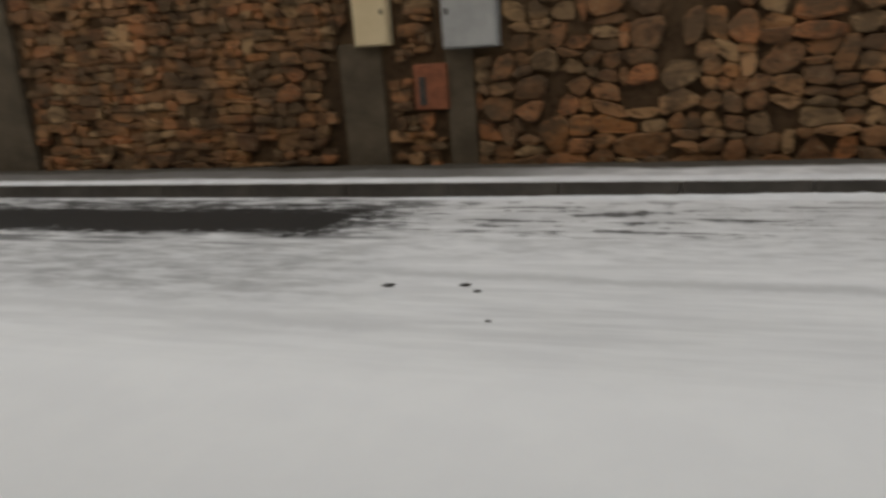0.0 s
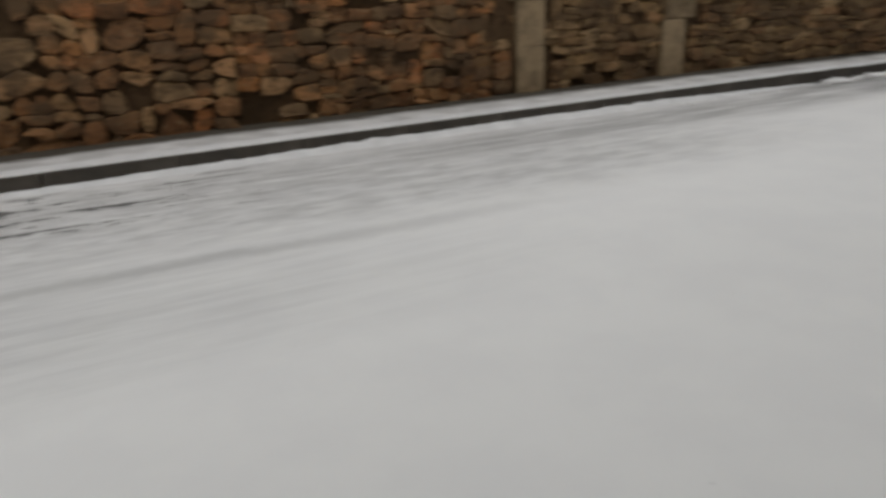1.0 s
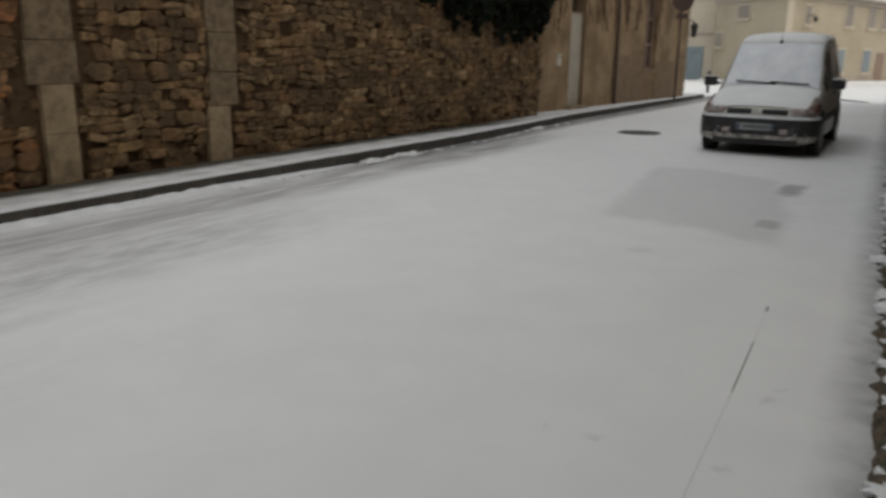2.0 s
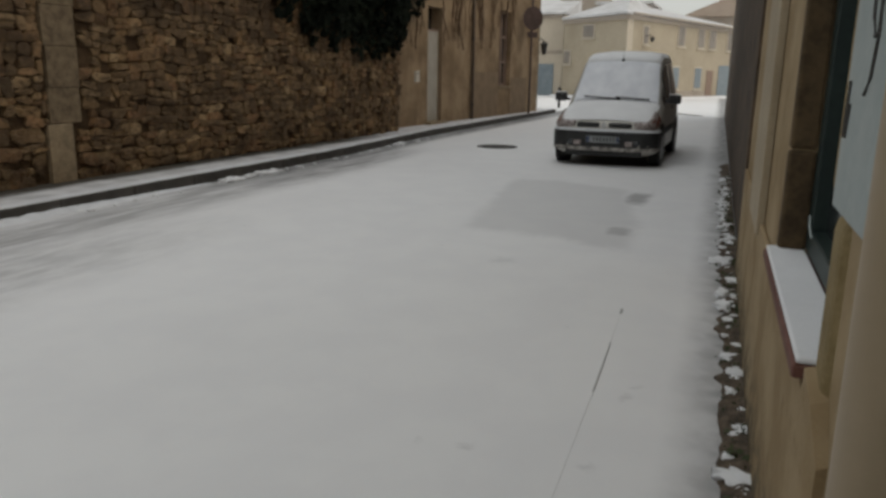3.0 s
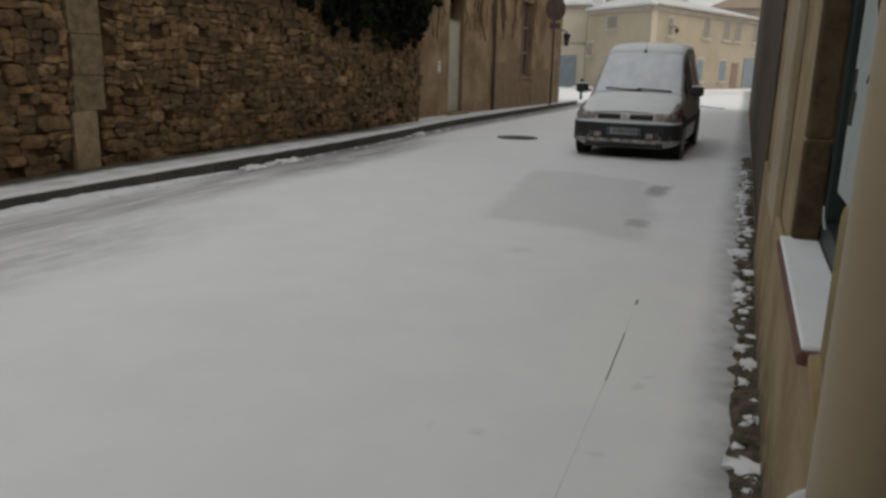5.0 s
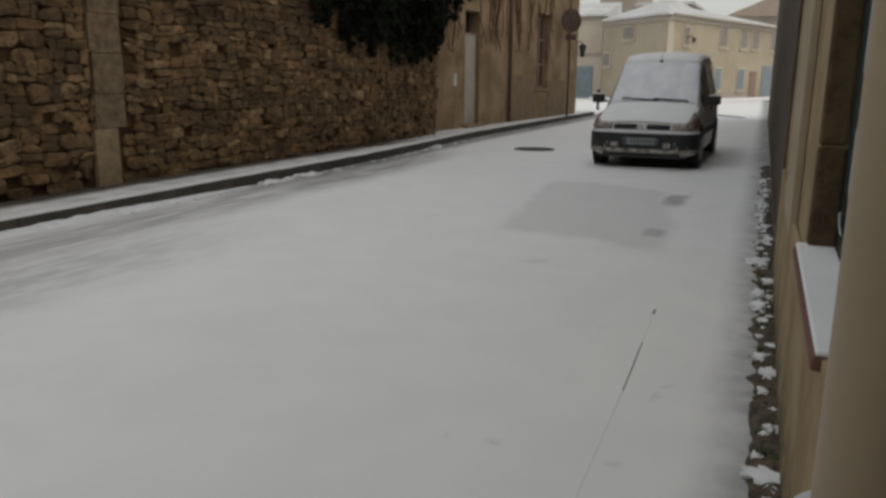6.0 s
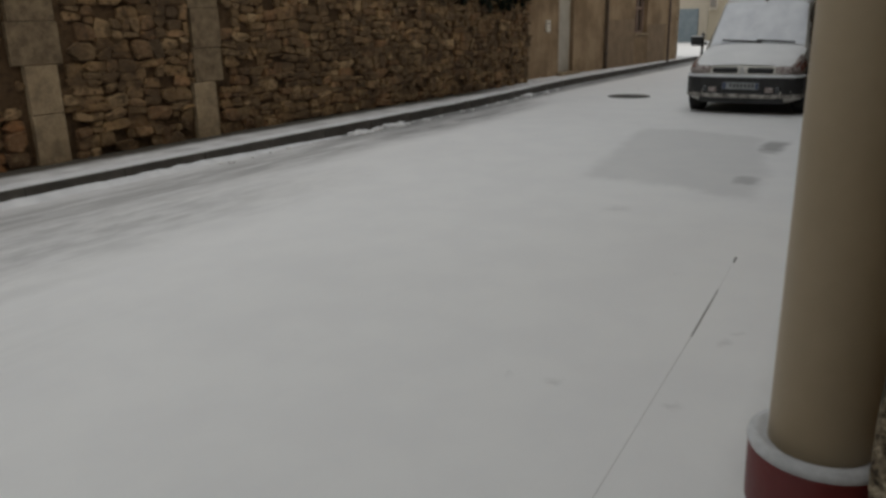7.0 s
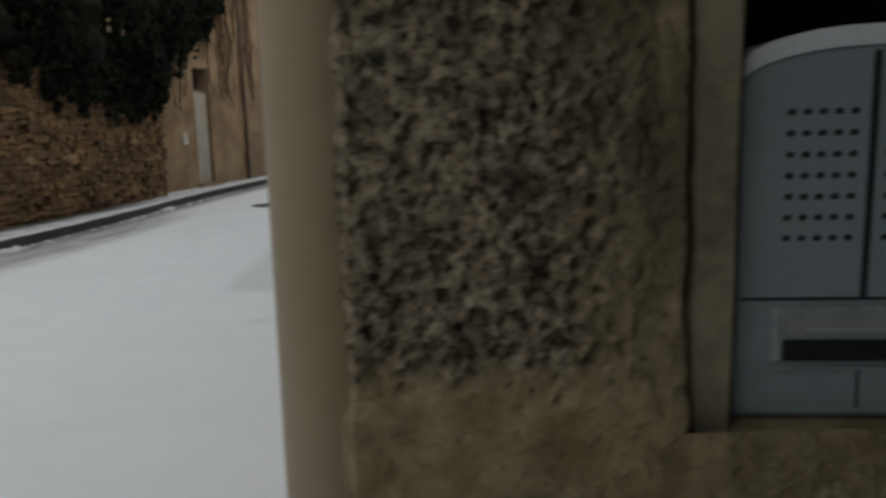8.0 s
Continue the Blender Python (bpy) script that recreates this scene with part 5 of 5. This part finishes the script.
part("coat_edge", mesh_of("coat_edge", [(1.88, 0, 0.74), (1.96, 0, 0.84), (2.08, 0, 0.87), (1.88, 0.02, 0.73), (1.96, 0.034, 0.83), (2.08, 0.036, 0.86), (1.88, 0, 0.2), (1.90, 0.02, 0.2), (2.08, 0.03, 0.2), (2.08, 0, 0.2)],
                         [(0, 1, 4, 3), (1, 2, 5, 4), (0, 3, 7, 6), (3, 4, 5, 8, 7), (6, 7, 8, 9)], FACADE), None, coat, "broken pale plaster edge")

# litter, weeds and snow clumps along the foot of the wall
def litter_strip():
    verts, faces = [], []
    n = 420
    for i in range(n + 1):
        u = 1.28 + i * 0.03
        w = 0.13 + 0.07 * noise.noise(Vector((u * 2.3, 0, 0))) + 0.04 * noise.noise(Vector((u * 9, 3, 0)))
        for f, z in ((0.0, 0.035), (0.35, 0.03), (0.7, 0.018), (1.0, -0.004)):
            verts.append((u, 0.0 + w * f, z + 0.02 * noise.noise(Vector((u * 11, f * 5, 1))) * (1 - f)))
    for i in range(n):
        for j in range(3):
            q = i * 4 + j
            faces.append((q, q + 4, q + 5, q + 1))
    return mesh_of("litter", verts, faces, LITTER)


litter = tagged(part("leaf_litter", litter_strip(), None, at=FM), "brown leaf litter along the foot of the wall", "litter", kind="stuff")


def weeds():
    r = np.random.RandomState(4)
    verts, faces = [], []
    for _ in range(1500):
        u = 1.3 + 11 * r.rand() ** 1.3
        clump = noise.noise(Vector((u * 5, 7, 0)))
        if clump < -0.1:
            continue
        v, z = 0.01 + abs(r.normal()) * 0.05, 0.01 + 0.10 * r.rand() * max(clump + 0.2, 0.15)
        s = r.uniform(0.008, 0.022)
        c = Vector((u, v, z))
        a = Vector((r.normal(), r.normal(), r.normal())).normalized()
        b = Vector((r.normal(), r.normal(), r.normal())).cross(a).normalized()
        k = len(verts)
        verts += [c - a * s, c + b * s * 0.6, c + a * s, c - b * s * 0.6]
        faces += [(k, k + 1, k + 2), (k, k + 2, k + 3)]
    return mesh_of("weeds", verts, faces, WEED)


tagged(part("weeds", weeds(), None, at=FM), "small dark weeds at the foot of the wall", "weeds", kind="stuff")
r4 = random.Random(9)
clump_meshes = []
for k in range(8):
    bm = bmesh.new()
    bmesh.ops.create_icosphere(bm, subdivisions=3, radius=1.0)
    for v in bm.verts:
        v.co *= 1 + 0.75 * noise.noise(v.co * 2.0 + Vector((k * 7, 0, 0))) + 0.42 * noise.noise(v.co * 4.6 + Vector((k, 0, 0)))
    clump_meshes.append(to_mesh("snow_clump", bm, SNOW, True))
u = 1.9
while u < 12:
    s = 0.014 + 0.030 * r4.random() ** 2 * (1 + 0.02 * u)
    ob = tagged(new("snow_clump", r4.choice(clump_meshes)), "small clump of snow caught on weeds by the wall", "snow clump", "snow clumps by the wall")
    ob.matrix_basis = FM @ pose(u, r4.uniform(0.03, 0.11), 0.02, 0, 0, r4.uniform(0, 360)) @ Matrix.Diagonal((s * r4.uniform(1, 2.2), s * r4.uniform(0.9, 1.6), s * 0.6, 1))
    u += r4.uniform(0.04, 0.24)

# crumbs of snow along the far kerb
for k in range(60):
    x = 5.5 + 10.5 * r4.random()
    if k < 26:
        x = r4.uniform(8.4, 9.7)
    if k > 52:
        x = r4.uniform(14.1, 14.6)
    s = r4.uniform(0.012, 0.035) * (2.0 if k > 52 else 1.5 if k < 26 else 1)
    ob = tagged(new("snow_crumb", r4.choice(clump_meshes)), "crumb of snow lying against the kerb", "snow crumb", "snow crumbs along the kerb")
    ob.matrix_basis = pose(x, lerp_line(KERB_LINE, x) - r4.uniform(0.06, 0.22), 0.008, 0, 0, r4.uniform(0, 360)) @ Matrix.Diagonal((s * r4.uniform(1, 2.5), s, s * 0.7, 1))

# leaves and twigs lying on the snow
twig = tagged(new("twig", mesh_of("twig", *tube([(5.28, 0.06, 0.012), (5.30, -0.0, 0.02), (5.31, -0.05, 0.03)], 0.006, 5, 0.5), VINE)), "thin dark twig lying by the wall", "twig")
for lx, ly, s in ((-1.69, 3.93, 0.034), (-1.22, 3.98, 0.028), (-1.12, 3.88, 0.018), (-0.95, 3.44, 0.012), (-0.55, 1.9, 0.016)):
    ob = tagged(new("dead_leaf", clump_meshes[0].copy()), "dark dead leaf lying on the snow", "leaf", "dead leaves on the snow")
    ob.data.materials[0] = DARK_GREY
    ob.matrix_basis = pose(lx, ly, 0.005) @ Matrix.Diagonal((s, s * 0.7, 0.008, 1))

# ---------------------------------------------------------------- kerb stones and wall stones
kerb_mesh = to_mesh("kerb_stone", box(-0.496, 0.496, 0.0, 0.12, -0.08, 0.13, 0.007), KERB)
sv, sf = [], []
for k in range(44):
    xa = -13.5 + k
    ya, yb = lerp_line(KERB_LINE, xa - 0.5), lerp_line(KERB_LINE, xa + 0.5)
    ob = part("kerb_stone", kerb_mesh, None, kerb, at=pose(xa, (ya + yb) / 2, 0, 0, 0, math.degrees(math.atan2(yb - ya, 1))))
for k in range(880):
    x = -14 + k * 0.05
    y = lerp_line(KERB_LINE, x)
    e = 0.022 + 0.012 * noise.noise(Vector((x * 4, 0, 0))) + 0.008 * noise.noise(Vector((x * 13, 4, 0)))
    sv += [(x, y + e, 0.129), (x, y + e + 0.012, 0.144), (x, y + 0.17, 0.146), (x, y + 0.175, 0.12)]
    if k:
        q = 4 * k
        sf += [(q - 4 + j, q + j, q + j + 1, q - 3 + j) for j in range(3)]
part("kerb_snow", mesh_of("kerb_snow", sv, sf, SNOW_THIN), None, pavement, "snow lying along the kerb top")


# snow banked against the kerb's foot
bv, bf = [], []
for k in range(214):
    x = -2.4 + k * 0.05
    y = lerp_line(KERB_LINE, x)
    fill = min(max((x + 2.4) / 5.0, 0), 1) * (0.047 + 0.016 * noise.noise(Vector((x * 1.7, 2, 0))) + 0.016 * noise.noise(Vector((x * 7, 5, 0)))) * (1 - min(max((x - 6.0) / 2.2, 0), 1)) + 0.001
    reach = 0.07 + 0.04 * noise.noise(Vector((x * 2.6, 9, 0))) + 0.03 * noise.noise(Vector((x * 11, 1, 0)))
    bv += [(x, y + 0.01, fill), (x, y - 0.03, fill * 0.93), (x, y - 0.03 - reach * 0.5, fill * 0.5), (x, y - 0.04 - reach, -0.003)]
    if k:
        q = 4 * k
        bf += [(q - 4 + j, q - 3 + j, q + 1 + j, q + j) for j in range(3)]
part("snow_bank", mesh_of("snow_bank", bv, bf, SNOW_THIN, True), None, kerb, "snow banked against the kerb's foot")

KEEP_OUT = [(4.67, 5.03, 0, 1.09), (4.57, 5.10, 1.09, 4), (6.68, 7.04, 0, 0.78), (6.74, 7.20, 0.78, 4), (-3.33, -2.85, 0, 1.37), (-3.16, -2.69, 1.3, 2.0), (-2.23, -1.90, 0, 1.3), (-2.24, -1.61, 1.25, 1.96), (-2.55, -2.15, 0.67, 1.15),
            (-9.0, -7.33, 0, 4)]
# stretches of walling: from x to x, usual stone height, width to height
ZONES = [(-12.0, -3.3, 0.135, 1.7), (-3.3, -1.9, 0.125, 1.6), (-1.9, 1.7, 0.22, 1.3), (1.7, 4.6, 0.16, 1.45), (4.6, 6.7, 0.15, 1.7), (6.7, 16.2, 0.125, 2.0)]


def split(x0, x1, z0, z1, s, aspect, r):
    """Break a block of walling into uneven stones, wide ones across and tall ones flat."""
    w, h = x1 - x0, z1 - z0
    limit = s * r.uniform(0.75, 1.6)
    if h <= limit and w <= limit * aspect * r.uniform(0.8, 1.35):
        return [(x0, x1, z0, z1)]
    f = r.uniform(0.28, 0.72)
    if w / h > aspect * r.uniform(0.7, 1.3):
        m = x0 + w * f
        return split(x0, m, z0, z1, s, aspect, r) + split(m, x1, z0, z1, s, aspect, r)
    m = z0 + h * f
    return split(x0, x1, z0, m, s, aspect, r) + split(x0, x1, m, z1, s, aspect, r)


def stone_cells(zone, r):
    """Each stone's outline: a roughly squared block with rounded, knocked corners, in wavering courses."""
    xa, xb, s, aspect = zone
    blocks, z = [], 0.02
    while z < 3.3:
        lift = s * r.uniform(1.6, 3.0)
        x = xa - r.uniform(0, s)
        while x < xb:
            w = s * aspect * r.uniform(1.5, 4.5)
            blocks += split(x, x + w, z, z + lift, s, aspect, r)
            x += w
        z += lift
    cells = []
    for x0, x1, z0, z1 in blocks:
        w, h = x1 - x0, z1 - z0
        if w < 0.035 or h < 0.024:
            continue
        mx, mz = (x0 + x1) / 2, (z0 + z1) / 2
        grow = r.uniform(0.92, 1.08)
        lean, taper = r.uniform(-0.14, 0.14), r.uniform(-0.14, 0.14)
        outline = []
        raw = []
        for sx, sz, first in ((1, -1, 0), (1, 1, 1), (-1, 1, 0), (-1, -1, 1)):
            cut = r.uniform(0.04, 0.18) + (0.08 if s > 0.2 else 0.0) + 0.32 * r.random() ** 4
            cut_x, cut_z = (sx * (1 - 2 * cut), sz * r.uniform(0.86, 1.08)), (sx * r.uniform(0.86, 1.08), sz * (1 - 2 * cut * r.uniform(0.7, 1.5)))
            raw += [cut_z, cut_x] if first else [cut_x, cut_z]
        for c, d in raw:
            px, pz = c * 0.5 * grow, d * 0.5 * grow
            px, pz = px * (1 + taper * pz * 2) + lean * pz * h / w, pz * (1 + taper * px)
            x, zz = mx + px * w, mz + pz * h
            sway = s * (0.38 * noise.noise(Vector((x * 1.6, zz * 1.4, 3))) + 0.22 * noise.noise(Vector((x * 5, zz * 5, 8))))
            shift = s * 0.45 * noise.noise(Vector((x * 2.2, zz * 2.6, 17)))
            outline.append((min(max(x + shift, xa), xb), max(zz + sway, 0.115)))
        ox0, ox1 = min(p[0] for p in outline), max(p[0] for p in outline)
        oz0, oz1 = min(p[1] for p in outline), max(p[1] for p in outline)
        cx, cz = (ox0 + ox1) / 2, (oz0 + oz1) / 2
        if cx < -11.8 or cx > 16.0 or oz1 > 3.25 or ox1 - ox0 < 0.03 or oz1 - oz0 < 0.022 or cz < 0.14:
            continue
        if any(a < ox1 - 0.02 and ox0 + 0.02 < b and c < oz1 - 0.02 and oz0 + 0.02 < d for a, b, c, d in KEEP_OUT):
            continue
        if noise.noise(Vector((cx * 0.8, cz * 1.1, 9))) > 0.60 or r.random() < 0.05:
            continue
        cells.append((cx, cz, outline))
    return cells


def stone_solid(cx, cz, outline, r):
    """A stone from its outline, with a broken, slightly tilted face."""
    depth, tx, tz = r.uniform(0.0, 0.050), r.uniform(-0.13, 0.13), r.uniform(-0.18, 0.12)
    k = len(outline)
    verts = [(x - cx, 0.05, z - cz) for x, z in outline]
    for f, lift in ((0.99, 0.62), (0.86, 1.0)):
        for x, z in outline:
            dx, dz = (x - cx) * f, (z - cz) * f
            verts.append((dx, -depth * lift + tx * dx + tz * dz + r.uniform(-0.006, 0.006), dz))
    verts.append((0, -depth * 1.1 + r.uniform(-0.012, 0.008), 0))
    faces = []
    for ring in (0, 1):
        for i in range(k):
            a, b = ring * k + i, ring * k + (i + 1) % k
            faces.append((a, b, b + k, a + k))
    faces += [(2 * k + i, 2 * k + (i + 1) % k, 3 * k) for i in range(k)]
    return verts, faces


r6 = random.Random(33)
singles, joined = 0, {"red": ([], []), "ochre": ([], [])}
for cx, cz, outline in [c for k, zone in enumerate(ZONES) for c in stone_cells(zone, random.Random(40 + k))]:
    v, f = stone_solid(cx, cz, outline, r6)
    if -3.3 < cx < 2.6 and cz < 2.2 and singles < 300:
        part("stone", mesh_of("stone", v, f, STONE_A), None, wall_north, at=pose(cx, WALL_Y, cz))
        singles += 1
    else:
        jv, jf = joined["red" if cx < 4.6 else "ochre"]
        b = len(jv)
        jv += [(cx + x, WALL_Y + y, cz + z) for x, y, z in v]
        jf += [tuple(b + i for i in g) for g in f]
for tint, material in (("red", STONE_B), ("ochre", STONE_C)):
    part("rubble_stones", mesh_of("rubble_stones", *joined[tint], material), None, wall_north)["kind"] = "stuff"

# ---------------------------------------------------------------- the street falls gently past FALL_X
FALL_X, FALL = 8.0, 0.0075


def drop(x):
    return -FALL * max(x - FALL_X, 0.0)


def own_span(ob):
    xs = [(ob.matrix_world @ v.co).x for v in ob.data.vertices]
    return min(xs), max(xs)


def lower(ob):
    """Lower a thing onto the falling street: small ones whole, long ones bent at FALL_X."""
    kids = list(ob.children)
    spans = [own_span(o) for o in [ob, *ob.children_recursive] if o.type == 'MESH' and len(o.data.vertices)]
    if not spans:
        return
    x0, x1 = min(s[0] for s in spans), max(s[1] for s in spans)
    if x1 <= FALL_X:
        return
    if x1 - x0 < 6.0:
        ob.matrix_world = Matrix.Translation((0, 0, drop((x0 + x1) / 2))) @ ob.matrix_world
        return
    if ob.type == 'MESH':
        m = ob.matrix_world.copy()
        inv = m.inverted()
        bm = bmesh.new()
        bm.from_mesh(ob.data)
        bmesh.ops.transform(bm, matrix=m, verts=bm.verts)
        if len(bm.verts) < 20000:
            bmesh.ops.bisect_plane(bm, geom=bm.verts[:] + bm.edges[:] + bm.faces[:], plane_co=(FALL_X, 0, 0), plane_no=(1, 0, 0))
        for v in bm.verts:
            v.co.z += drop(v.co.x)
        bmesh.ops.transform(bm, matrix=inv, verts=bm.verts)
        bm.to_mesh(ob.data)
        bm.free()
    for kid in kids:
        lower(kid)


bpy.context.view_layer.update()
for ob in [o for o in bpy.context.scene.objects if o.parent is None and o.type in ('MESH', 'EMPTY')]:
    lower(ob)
